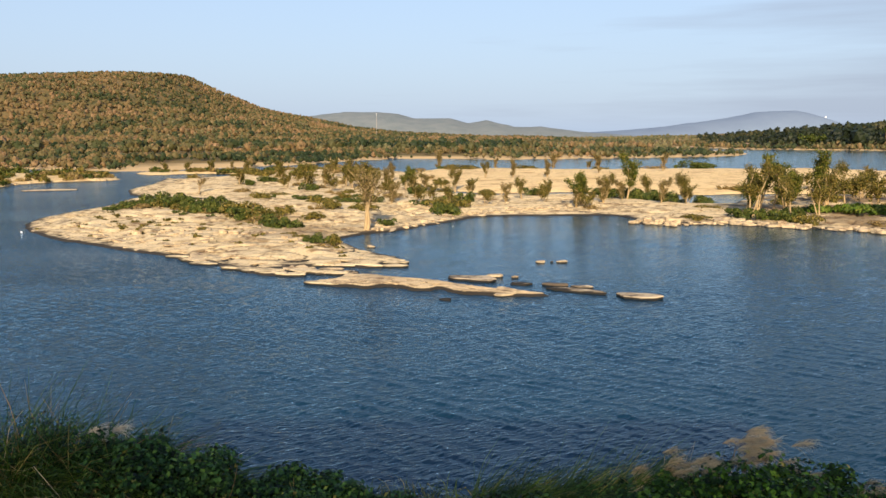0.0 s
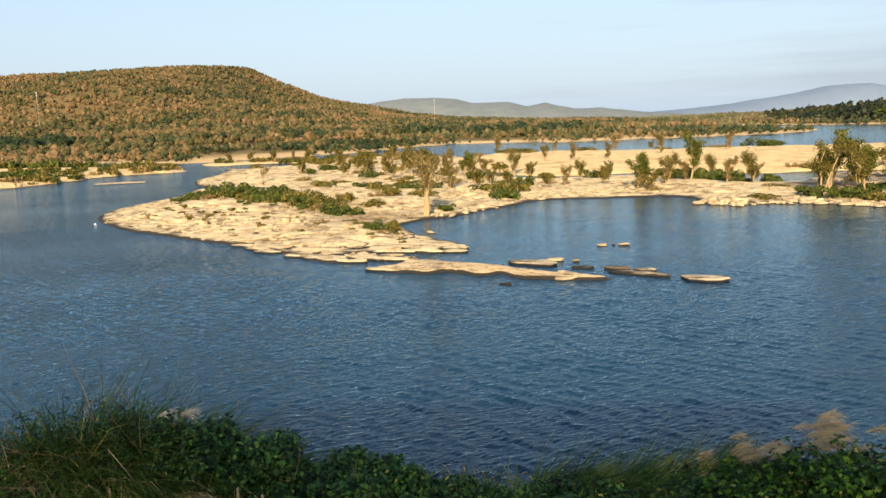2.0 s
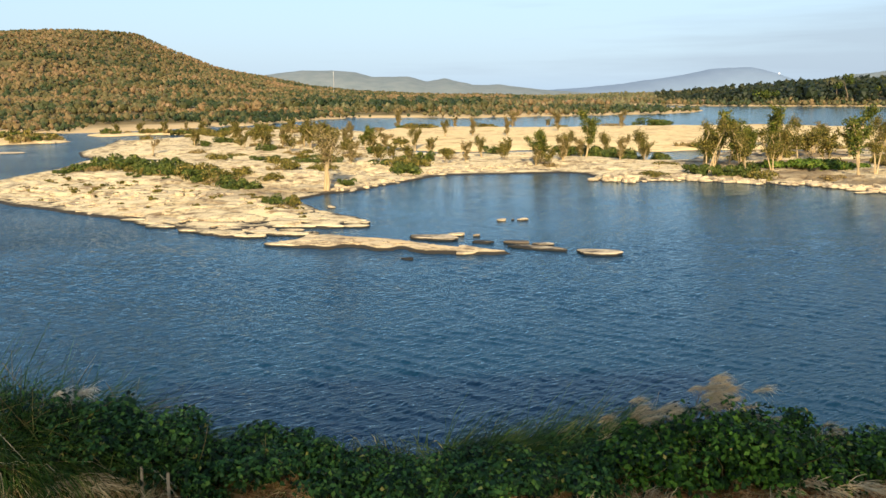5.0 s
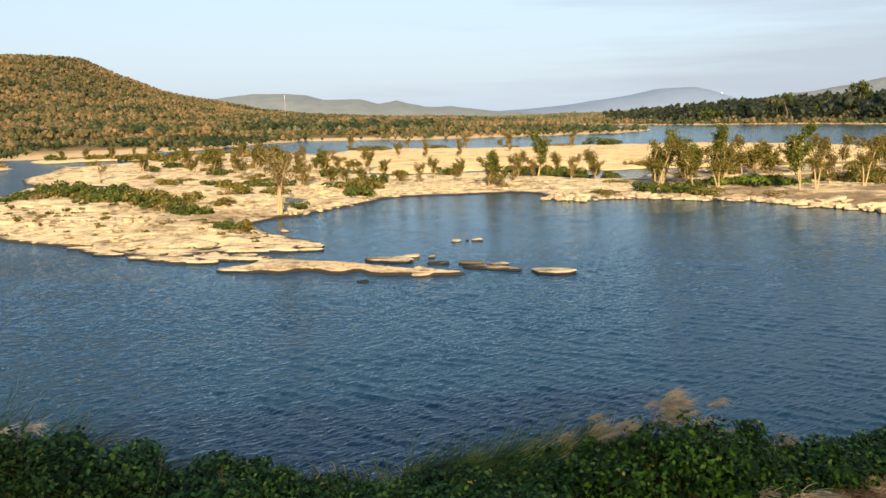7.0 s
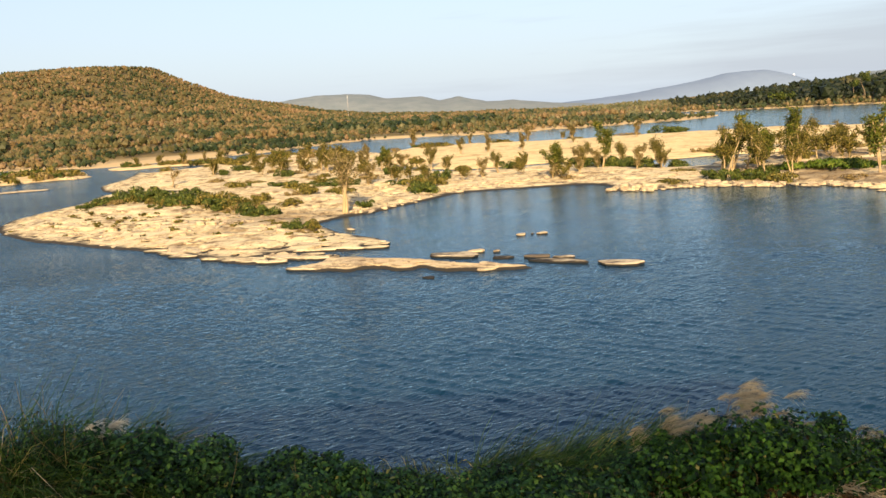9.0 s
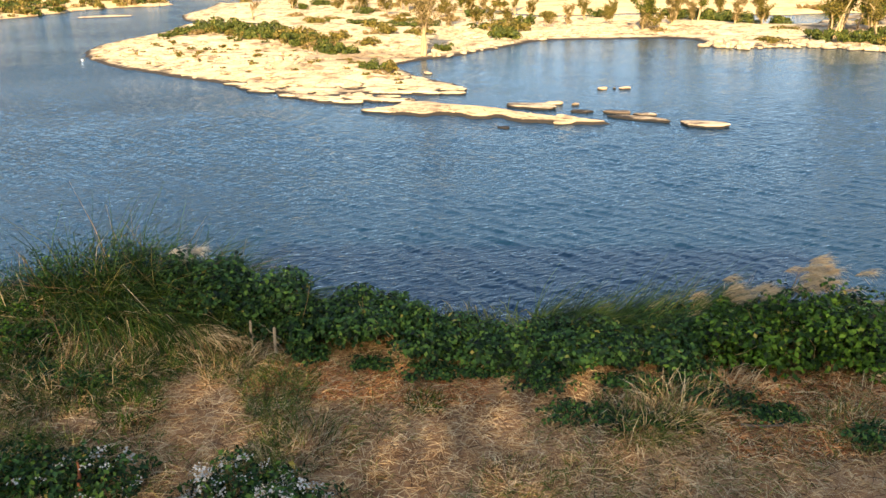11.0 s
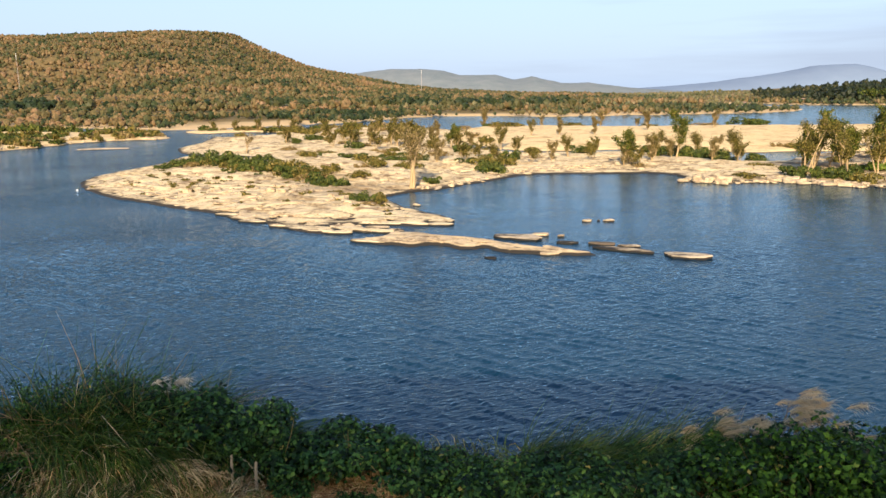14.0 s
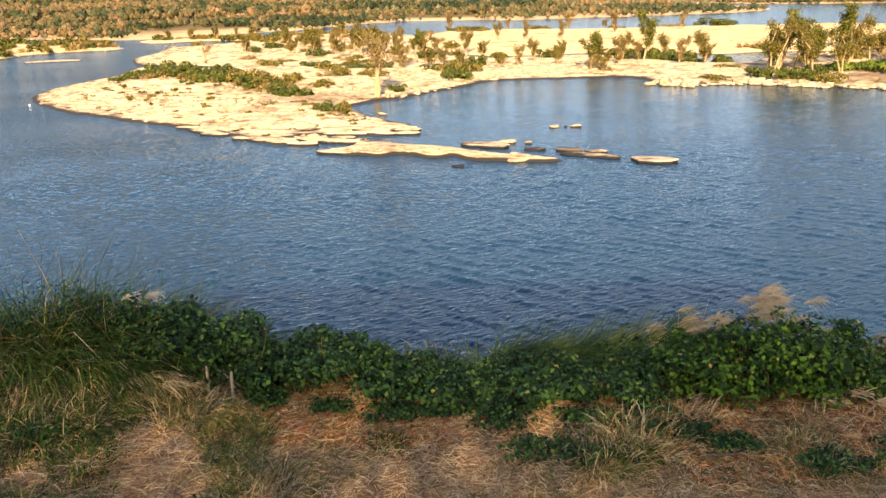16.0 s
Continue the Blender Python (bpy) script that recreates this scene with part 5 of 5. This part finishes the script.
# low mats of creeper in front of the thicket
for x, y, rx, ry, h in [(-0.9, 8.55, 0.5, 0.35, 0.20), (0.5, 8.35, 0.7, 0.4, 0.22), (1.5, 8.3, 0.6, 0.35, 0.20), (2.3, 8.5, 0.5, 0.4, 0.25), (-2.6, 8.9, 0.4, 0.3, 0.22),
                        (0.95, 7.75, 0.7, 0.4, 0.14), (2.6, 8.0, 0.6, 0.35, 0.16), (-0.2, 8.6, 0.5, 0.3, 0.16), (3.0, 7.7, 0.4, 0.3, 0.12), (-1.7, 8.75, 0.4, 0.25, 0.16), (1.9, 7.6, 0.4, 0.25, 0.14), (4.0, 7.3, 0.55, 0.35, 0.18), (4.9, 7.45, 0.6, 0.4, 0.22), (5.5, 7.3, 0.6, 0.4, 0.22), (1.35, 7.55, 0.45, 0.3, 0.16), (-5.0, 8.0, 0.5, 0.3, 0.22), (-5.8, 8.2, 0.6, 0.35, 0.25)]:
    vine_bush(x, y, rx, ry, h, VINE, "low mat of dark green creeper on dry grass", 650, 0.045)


def grass_clump(x, y, r, h, n, mat, label, droop=1.0, width=0.006, wind=(0.35, 0.0), spread=0.55, name="grass_clump", group="grass clumps on the near bank", dry=0.0):
    ob = thing(name, label, "grass", group, (x, y, near_ground(x, y)))
    for k, (m, nm, cnt) in enumerate(((mat, "grass_tuft", int(n * (1 - dry))), (GRASS_DRY, "straw_tuft", int(n * dry)))):
        if cnt < 1:
            continue
        a, q = rf.rand(cnt) * 6.28, np.sqrt(rf.rand(cnt)) * r
        base = np.stack([np.cos(a) * q, np.sin(a) * q, np.full(cnt, -0.03)], 1)
        base[:, 2] += -0.85 * np.maximum(y + base[:, 1] - 10.1, 0)
        way = np.stack([np.cos(a) * spread * rf.rand(cnt) + wind[0], np.sin(a) * spread * rf.rand(cnt) + wind[1], np.ones(cnt)], 1) + rf.randn(cnt, 3) * 0.22
        v, f = arcs(base, way, h * rf.uniform(0.5, 1.1, cnt), np.full(cnt, width), droop * rf.uniform(0.4, 1.4, cnt), rf)
        tagged(part(nm, mesh_np(nm, v, f, m), ob), kind="stuff")
    return ob


TALL = "tall wind-bent clump of green and straw grass"
for x, y, r, h, dry in [(-9.6, 9.8, 0.8, 1.2, 0.2), (-8.6, 9.9, 0.8, 1.15, 0.2), (-7.7, 9.9, 0.8, 1.1, 0.15), (-6.9, 10.0, 0.7, 1.1, 0.12), (-6.3, 10.0, 0.6, 1.75, 0.06),
                        (-5.8, 10.0, 0.6, 2.1, 0.05), (-5.3, 10.0, 0.6, 2.15, 0.05), (-4.8, 10.0, 0.6, 2.0, 0.05), (-4.1, 10.0, 0.5, 1.55, 0.05), (-3.5, 10.1, 0.5, 1.15, 0.05), (-3.0, 10.0, 0.4, 0.9, 0.05)]:
    grass_clump(x, y, r, h, 1500, GRASS_DEEP, TALL, 1.6, 0.007, (0.75, -0.05), 0.9, dry=dry)
for x, y, r, h, dry in [(-6.6, 9.6, 0.45, 1.5, 0.7), (-6.0, 9.55, 0.45, 1.6, 0.7), (-5.5, 9.5, 0.45, 1.5, 0.75), (-5.1, 9.5, 0.4, 1.3, 0.7), (-7.4, 9.4, 0.6, 0.95, 0.65), (-8.3, 9.3, 0.7, 0.9, 0.6),
                        (-5.9, 8.9, 0.5, 0.75, 0.3), (-5.2, 9.05, 0.45, 0.75, 0.7), (-4.8, 9.05, 0.4, 0.65, 0.8), (-6.7, 8.7, 0.6, 0.7, 0.25), (-7.6, 8.8, 0.7, 0.7, 0.3)]:
    grass_clump(x, y, r, h * 0.82, 400, GRASS_GREEN, "arching straw grass fallen over green weeds", 1.9, 0.0065, (0.35, -0.25), 1.5, dry=dry)
for x, y, r, h, dry in [(-6.0, 8.3, 0.6, 0.5, 0.2), (-5.0, 8.2, 0.5, 0.45, 0.2), (-6.9, 8.2, 0.6, 0.5, 0.2), (-5.5, 7.8, 0.5, 0.4, 0.25), (-4.6, 8.35, 0.45, 0.4, 0.2)]:
    grass_clump(x, y, r, h, 900, GRASS_DEEP, "rank grass clump half gone to straw", 1.4, 0.006, (0.2, -0.2), 1.4, dry=dry)
for x, y, r, h in [(0.6, 9.7, 0.35, 1.1), (1.2, 9.75, 0.4, 1.05), (1.6, 9.75, 0.4, 1.05), (1.95, 9.8, 0.5, 1.3), (2.3, 9.75, 0.4, 1.35), (2.6, 9.8, 0.4, 1.4)]:
    grass_clump(x, y, r, h, 420, GRASS_DEEP, "wispy green grass bending in the wind", 1.1, 0.0045, (0.8, 0.0), 0.4)
for x, y, r, h, n, mat, dry, lab in [
        (-0.94, 7.93, 0.20, 0.22, 260, VINE_LIGHT, 0.0, "small bright green grass tuft"),
        (1.58, 7.51, 0.38, 0.42, 700, GRASS_GREEN, 0.45, "rounded tussock of grey-green grass"),
        (2.0, 7.9, 0.45, 0.5, 600, GRASS_GREEN, 0.6, "rounded tussock of grey-green grass"),
        (-4.38, 7.57, 0.35, 0.30, 420, VINE_LIGHT, 0.1, "green grass tuft in dry litter"),
        (-4.08, 7.07, 0.30, 0.22, 300, VINE_LIGHT, 0.1, "green grass tuft in dry litter"),
        (-5.19, 8.0, 0.5, 0.45, 600, GRASS_GREEN, 0.35, "rank grass clump half gone to straw"),
        (-6.2, 8.08, 0.6, 0.4, 500, GRASS_GREEN, 0.35, "rank grass clump half gone to straw"),
        (-2.12, 6.9, 0.5, 0.30, 600, GRASS_GREEN, 0.5, "thin tussock of grass in dry litter"),
        (0.1, 6.47, 0.4, 0.22, 350, GRASS_GREEN, 0.5, "thin tussock of grass in dry litter"),
        (3.8, 7.5, 0.45, 0.30, 500, GRASS_GREEN, 0.4, "thin tussock of grass in dry litter"),
        (4.6, 7.2, 0.45, 0.25, 400, GRASS_GREEN, 0.4, "thin tussock of grass in dry litter"),
        (0.9, 6.6, 0.4, 0.2, 350, GRASS_GREEN, 0.6, "thin tussock of grass in dry litter"),
        (1.3, 8.0, 0.25, 0.2, 200, VINE_LIGHT, 0.0, "small bright green grass tuft"),
        (-3.6, 8.7, 0.5, 0.45, 420, GRASS_DRY, 0.3, "bent straw blown flat over the bank"),
        (4.4, 8.3, 0.5, 0.25, 260, GRASS_DRY, 0.3, "bent straw at the foot of the creeper"),
        (5.3, 8.2, 0.5, 0.25, 240, GRASS_DRY, 0.3, "bent straw at the foot of the creeper"),
        (2.7, 8.45, 0.4, 0.35, 300, GRASS_DRY, 0.3, "bent straw at the foot of the creeper")]:
    grass_clump(x, y, r, h, n, mat, lab, 1.2, 0.005, (0.15, -0.05), 0.8, dry=dry)


def plume(x, y, h, lean, size, label, mat=None):
    """A reed with a feathery head blown to one side."""
    ob = thing("reed_plume", label, "grass", "reed plumes on the near bank", (x, y, near_ground(x, y) - 0.85 * max(y - 10.1, 0)))
    stems, hairs = [], []
    for _ in range(5):
        p, r = limb(rf, (rf.randn() * 0.14, rf.randn() * 0.10, 0), (lean * 0.35 + rf.randn() * 0.12, rf.randn() * 0.1, 1), h * rf.uniform(0.85, 1.0), 0.006, 0.05, 6)
        stems.append(tube(p, r, 4))
        tip = p[-1]
        m = 45 + int(90 * size)
        s = rf.rand(m, 1)
        tip = tip + rf.randn(3) * np.array([0.06, 0.05, 0.04])
        q = tip + np.array([lean * 0.8, 0, 0.45]) * s * size - np.array([0, 0, 1]) * (s ** 2) * size * 0.35
        way = np.stack([np.full(m, lean), rf.randn(m) * 0.25, 0.18 + rf.randn(m) * 0.28], 1)
        hairs.append(arcs(q, way, size * 0.75 * rf.uniform(0.4, 1.2, m), np.full(m, 0.0024), rf.uniform(0.4, 1.4, m), rf))
    part("stalk", mesh_np("stalk", *joined(stems), GRASS_DRY), ob)
    tagged(part("seed_head", mesh_np("seed_head", *joined(hairs), mat or PLUME), ob, "feathery tan seed heads"), kind="stuff")


for x, y, h, lean, size in [(2.45, 9.8, 0.60, 0.7, 0.24), (2.7, 9.8, 0.74, 0.7, 0.26), (2.95, 9.75, 0.84, 0.7, 0.28), (3.15, 9.85, 0.92, 0.7, 0.28), (3.35, 9.8, 0.92, 0.7, 0.28), (3.55, 9.9, 0.95, 0.7, 0.28),
                            (3.75, 9.85, 0.98, 0.7, 0.30), (3.85, 9.95, 1.12, 0.7, 0.36), (3.98, 9.9, 1.16, 0.8, 0.36), (4.3, 9.8, 0.76, 0.9, 0.34), (4.6, 9.75, 0.62, 0.9, 0.3), (5.45, 9.7, 0.55, 0.8, 0.26)]:
    plume(x, y, h - 0.16, lean, size, "tan feathery reed plumes bending in the wind")
plume(-4.75, 10.0, 1.15, 0.5, 0.34, "pale feathery reed plume above the grass", PALE_PLUME)
plume(-9.1, 10.0, 1.1, 0.8, 0.3, "pale feathery reed plume above the grass", PALE_PLUME)


for x, h in [(2.75, 0.80), (3.1, 0.92), (3.45, 1.0), (3.8, 1.05), (4.2, 0.9), (5.35, 0.68)]:
    grass_clump(x, 9.75, 0.3, h, 240, PLUME, "feathery tan seeding grass above the creeper", 1.3, 0.004, (0.75, 0.0), 0.5)


def stake(x, y, h, w, label):
    v, f = tube([(0, 0, -0.2), (0.004, 0, h * 0.5), (0.012, 0, h * 0.97), (0.013, 0, h)], [w, w * 0.95, w * 0.9, w * 0.5], 7)
    ob = new("stake", mesh_np("stake", v, f, STAKE, False))
    ob.location = (x, y, near_ground(x, y))
    tagged(ob, label, "stake", "stakes in the bank")


stake(-3.33, 8.95, 0.50, 0.020, "weathered pale wooden stake in the grass")
stake(-3.03, 8.98, 0.42, 0.022, "short weathered wooden stake in the creeper")

for x, y, turn in [(-4.55, 9.05, 8), (-4.2, 8.95, 2), (4.35, 8.5, 5), (4.9, 8.45, -8)]:      # fallen pale reeds
    n = 130
    u = rf.rand(n)
    base = np.stack([u * 0.7, 0.05 * rf.randn(n), 0.16 + 0.10 * np.sin(2.6 * u) + 0.02 * rf.randn(n)], 1)
    way = np.stack([np.ones(n), 0.5 * rf.randn(n), 0.25 * rf.randn(n) - 0.1], 1)
    v, f = arcs(base, way, rf.uniform(0.15, 0.42, n), np.full(n, 0.005), rf.uniform(0.2, 0.9, n), rf)
    ob = new("fallen_reed", mesh_np("fallen_reed", v, f, PLUME))
    ob.matrix_basis = pose(x, y, near_ground(x, y), 0, 0, turn)
    tagged(ob, "pale dry reed head fallen at the thicket's foot", "grass", "fallen reeds on the near bank")

# a charred stick in the litter
p, r = limb(rf, (0, 0, 0.03), (1, -0.25, 0.02), 0.45, 0.028, 0.06, 6)
ob = new("log", mesh_np("log", *tube(p, r, 7), BARK_DARK, True))
ob.location = (2.6, 7.55, near_ground(2.6, 7.55))
tagged(ob, "short charred stick lying in dry litter", "log")


def flower_bush(x, y, r, h, n_leaf, n_flower, label):
    """A low shrub with heads of small white flowers."""
    ob = thing("flower_bush", label, "bush", "flowering shrubs on the near bank", (x, y, near_ground(x, y)))
    d = rf.randn(n_leaf, 3)
    d /= np.linalg.norm(d, axis=1, keepdims=True)
    d[:, 2] = np.abs(d[:, 2])
    c = d * (0.35 + 0.7 * rf.rand(n_leaf, 1) ** 0.6) * np.array([r, r * 0.8, h]) * (1 + 0.25 * np.sin(7 * d[:, :1] + 3))
    v, f = leaf_blades(c, d + rf.randn(n_leaf, 3) * 0.6, np.full(n_leaf, 0.06), rf, 0.32)
    tagged(part("leaves", mesh_np("leaves", v, f, VINE), ob), kind="stuff")
    heads = []
    for _ in range(n_flower):
        e = rf.randn(3)
        e /= np.linalg.norm(e)
        e[2] = abs(e[2])
        q = e * np.array([r, r * 0.8, h]) * rf.uniform(0.85, 1.08)
        m = 16
        heads.append(leaf_blades(q + rf.randn(m, 3) * np.array([0.035, 0.035, 0.018]), rf.randn(m, 3) + np.array([0, -0.3, 1.0]), np.full(m, 0.022), rf, 0.5))
    tagged(part("flower_cluster", mesh_np("flower_cluster", *joined(heads), PETAL), ob, "clusters of tiny white flowers"), kind="stuff")
    stems = []
    for _ in range(14):
        a = rf.rand() * 6.28
        pp, rad = limb(rf, (0, 0, -0.05), (math.cos(a), math.sin(a), 1.0), h * 1.2, 0.006, 0.15, 4)
        stems.append(tube(pp, rad, 4))
    part("stem", mesh_np("stem", *joined(stems), LEAF_DRY), ob, "thin brown stems")


flower_bush(-2.55, 6.0, 0.62, 0.42, 1500, 60, "low shrub with clusters of white flowers")
flower_bush(-2.0, 5.8, 0.5, 0.36, 1000, 34, "low shrub with clusters of white flowers")
flower_bush(-4.1, 6.15, 0.55, 0.40, 1300, 16, "leafy green shrub with few white flowers")
flower_bush(-4.85, 6.2, 0.6, 0.36, 1400, 3, "leafy green shrub at the path side")
flower_bush(-5.4, 5.9, 0.6, 0.40, 1400, 1, "leafy green shrub at the path side")
p, r = limb(rf, (0, 0, 0), (0.05, 0.1, 1), 0.42, 0.03, 0.08, 6)
ob = new("dead_stem", mesh_np("dead_stem", *tube(p, r * (1 + 0.2 * rf.randn(7)), 7), RUST, True))
ob.location = (-4.15, 5.95, near_ground(-4.15, 5.95))
tagged(ob, "rusty red-brown dead stem in the shrub", "stem")


def litter(name, label, n, xr, yr, lo, hi, width, rise, mat, patch, cat="grass", thresh=-1.0):
    """Straw lying on the near bank, one sheet of loose blades."""
    x, y = rf.uniform(*xr, n), rf.uniform(*yr, n)
    k = fbm(x * patch + 5, y * patch, 4) > thresh
    x, y = x[k], y[k]
    n = len(x)
    z = ground_height(x, y)
    a = rf.rand(n) * 6.28
    way = np.stack([np.cos(a), np.sin(a), rf.rand(n) * rise - 0.05], 1)
    v, f = blades(np.stack([x, y, z + 0.05 * rf.rand(n)], 1), way, rf.uniform(lo, hi, n), np.full(n, width), rf.uniform(0, 0.8, n), rf)
    v[:, 2] = np.maximum(v[:, 2], np.repeat(z, 6) + 0.003)
    tagged(new(name, mesh_np(name, v, f, mat)), label, cat, kind="stuff")


litter("dry_grass", "tangled straw of cut grass on reddish earth", 76000, (-8.5, 8.5), (4.6, 9.9), 0.05, 0.24, 0.0038, 0.6, GRASS_DRY, 0.5)
litter("long_straw", "long bent straws lying over the cut grass", 8000, (-8.5, 8.5), (4.6, 9.4), 0.25, 0.60, 0.0032, 0.35, GRASS_DRY, 0.5)
litter("sparse_grass", "thin green grass growing through dry straw", 26000, (-8.5, 8.5), (4.6, 9.9), 0.06, 0.24, 0.0038, 1.6, GRASS_GREEN, 0.8, thresh=0.03)
litter("rusty_litter", "rusty fallen leaves and straw below the creeper", 9000, (2.4, 7.5), (7.0, 8.8), 0.04, 0.14, 0.008, 0.5, STRAW_RED, 0.7, thresh=-0.1)
litter("red_litter", "reddish straw worn thin over bare earth", 6000, (-3.2, -0.2), (7.9, 8.8), 0.04, 0.16, 0.005, 0.4, STRAW_RED, 0.7, thresh=-0.1)
litter("rank_grass", "rank green grass spreading over the straw", 14000, (-8.5, -2.3), (6.3, 8.8), 0.10, 0.36, 0.0045, 2.2, GRASS_GREEN, 0.9, thresh=-0.02)
litter("bank_grass", "rank green grass on the slope of the bank", 14000, (-14, 14), (9.8, 13.5), 0.2, 0.7, 0.006, 2.5, GRASS_GREEN, 0.5)


# ---------------------------------------------------------------- far small things
def mast(x, y, h, label):
    """A guyed lattice mast: three legs, cross braces, an antenna pole."""
    ob = thing("radio_mast", label, "mast", "radio masts", (x, y, near_ground(x, y) - 0.3))
    w = h * 0.006
    legs = [(w * math.cos(a), w * math.sin(a)) for a in (0.5, 2.6, 4.7)]
    for lx, ly in legs:
        part("leg", mesh_np("leg", *tube([(lx, ly, 0), (lx, ly, h * 0.92)], [w * 0.3, w * 0.3], 4), STEEL), ob)
    br = []
    for k in range(24):
        for i in range(3):
            a, b = legs[i], legs[(i + 1) % 3]
            br.append(tube([(a[0], a[1], h * 0.92 * k / 24), (b[0], b[1], h * 0.92 * (k + 1) / 24)], [w * 0.2, w * 0.2], 3))
    part("bracing", mesh_np("bracing", *joined(br), STEEL), ob)
    part("antenna", mesh_np("antenna", *tube([(0, 0, h * 0.88), (0, 0, h)], [w * 1.2, w * 0.9], 6), WHITE), ob, "white antenna panel")


mast(-80, 950, 31, "slim pale lattice radio mast among trees")
mast(-454, 747, 38, "slim pale lattice radio mast among trees")


def house(x, y, w, d, h, turn, label):
    ob = thing("house", label, "house", "houses on the far bank", (x, y, near_ground(x, y) - 0.2), turn)
    bm = bmesh.new()
    bmesh.ops.create_cube(bm, size=1, matrix=Matrix.LocRotScale((0, 0, h / 2), None, (w, d, h)))
    me = bpy.data.meshes.new("wall")
    bm.to_mesh(me)
    bm.free()
    me.materials.append(HOUSE_WALL)
    part("wall", me, ob)
    o = 0.6
    v = [(-w / 2 - o, -d / 2 - o, h - 0.1), (w / 2 + o, -d / 2 - o, h - 0.1), (w / 2 + o, d / 2 + o, h - 0.1), (-w / 2 - o, d / 2 + o, h - 0.1), (-w / 2 - o, 0, h + d * 0.3), (w / 2 + o, 0, h + d * 0.3)]
    me = bpy.data.meshes.new("roof")
    me.from_pydata(v, [], [(0, 1, 5, 4), (2, 3, 4, 5), (1, 2, 5), (3, 0, 4), (3, 2, 1, 0)])
    me.materials.append(ROOF)
    part("roof", me, ob, "faded reddish roof")
    for k in (-0.28, 0.0, 0.28):
        bm = bmesh.new()
        bmesh.ops.create_cube(bm, size=1, matrix=Matrix.LocRotScale((k * w, -d / 2 - 0.02, h * 0.55), None, (w * 0.12, 0.06, h * 0.34)))
        me = bpy.data.meshes.new("window")
        bm.to_mesh(me)
        bm.free()
        me.materials.append(BARK_DARK)
        part("window", me, ob, "dark window")


for x, y, w, d, h, turn in [(-219, 524, 5, 4, 2.0, -0.1), (-135, 512, 6, 4, 2.2, 0.2), (300, 775, 7, 5, 2.2, 0.3),
                            (186, 600, 9, 5, 2.4, 0.2)]:
    house(x, y, w, d, h, turn, "small pale house with faded roof")

# white dome on the mountain
bm = bmesh.new()
bmesh.ops.create_icosphere(bm, subdivisions=3, radius=5.5)
bmesh.ops.create_cone(bm, cap_ends=True, segments=16, radius1=4, radius2=4, depth=16, matrix=Matrix.Translation((0, 0, -11)))
me = bpy.data.meshes.new("radome")
bm.to_mesh(me)
bm.free()
me.materials.append(WHITE)
ob = new("radome", me)
ob.location = (2004, 4140, 101)
tagged(ob, "white dome of a radar station on the mountain", "dome")

# pale float by the island's tip
v, f = tube([(0, 0, -0.1), (0, 0, 0.05), (0.02, 0, 0.14), (0.03, 0, 0.2)], [0.1, 0.15, 0.12, 0.05], 10)
ob = new("float", mesh_np("float", v, f, WHITE, True))
ob.location = (-60.6, 111.2, 0)
tagged(ob, "small white float on the water", "float")
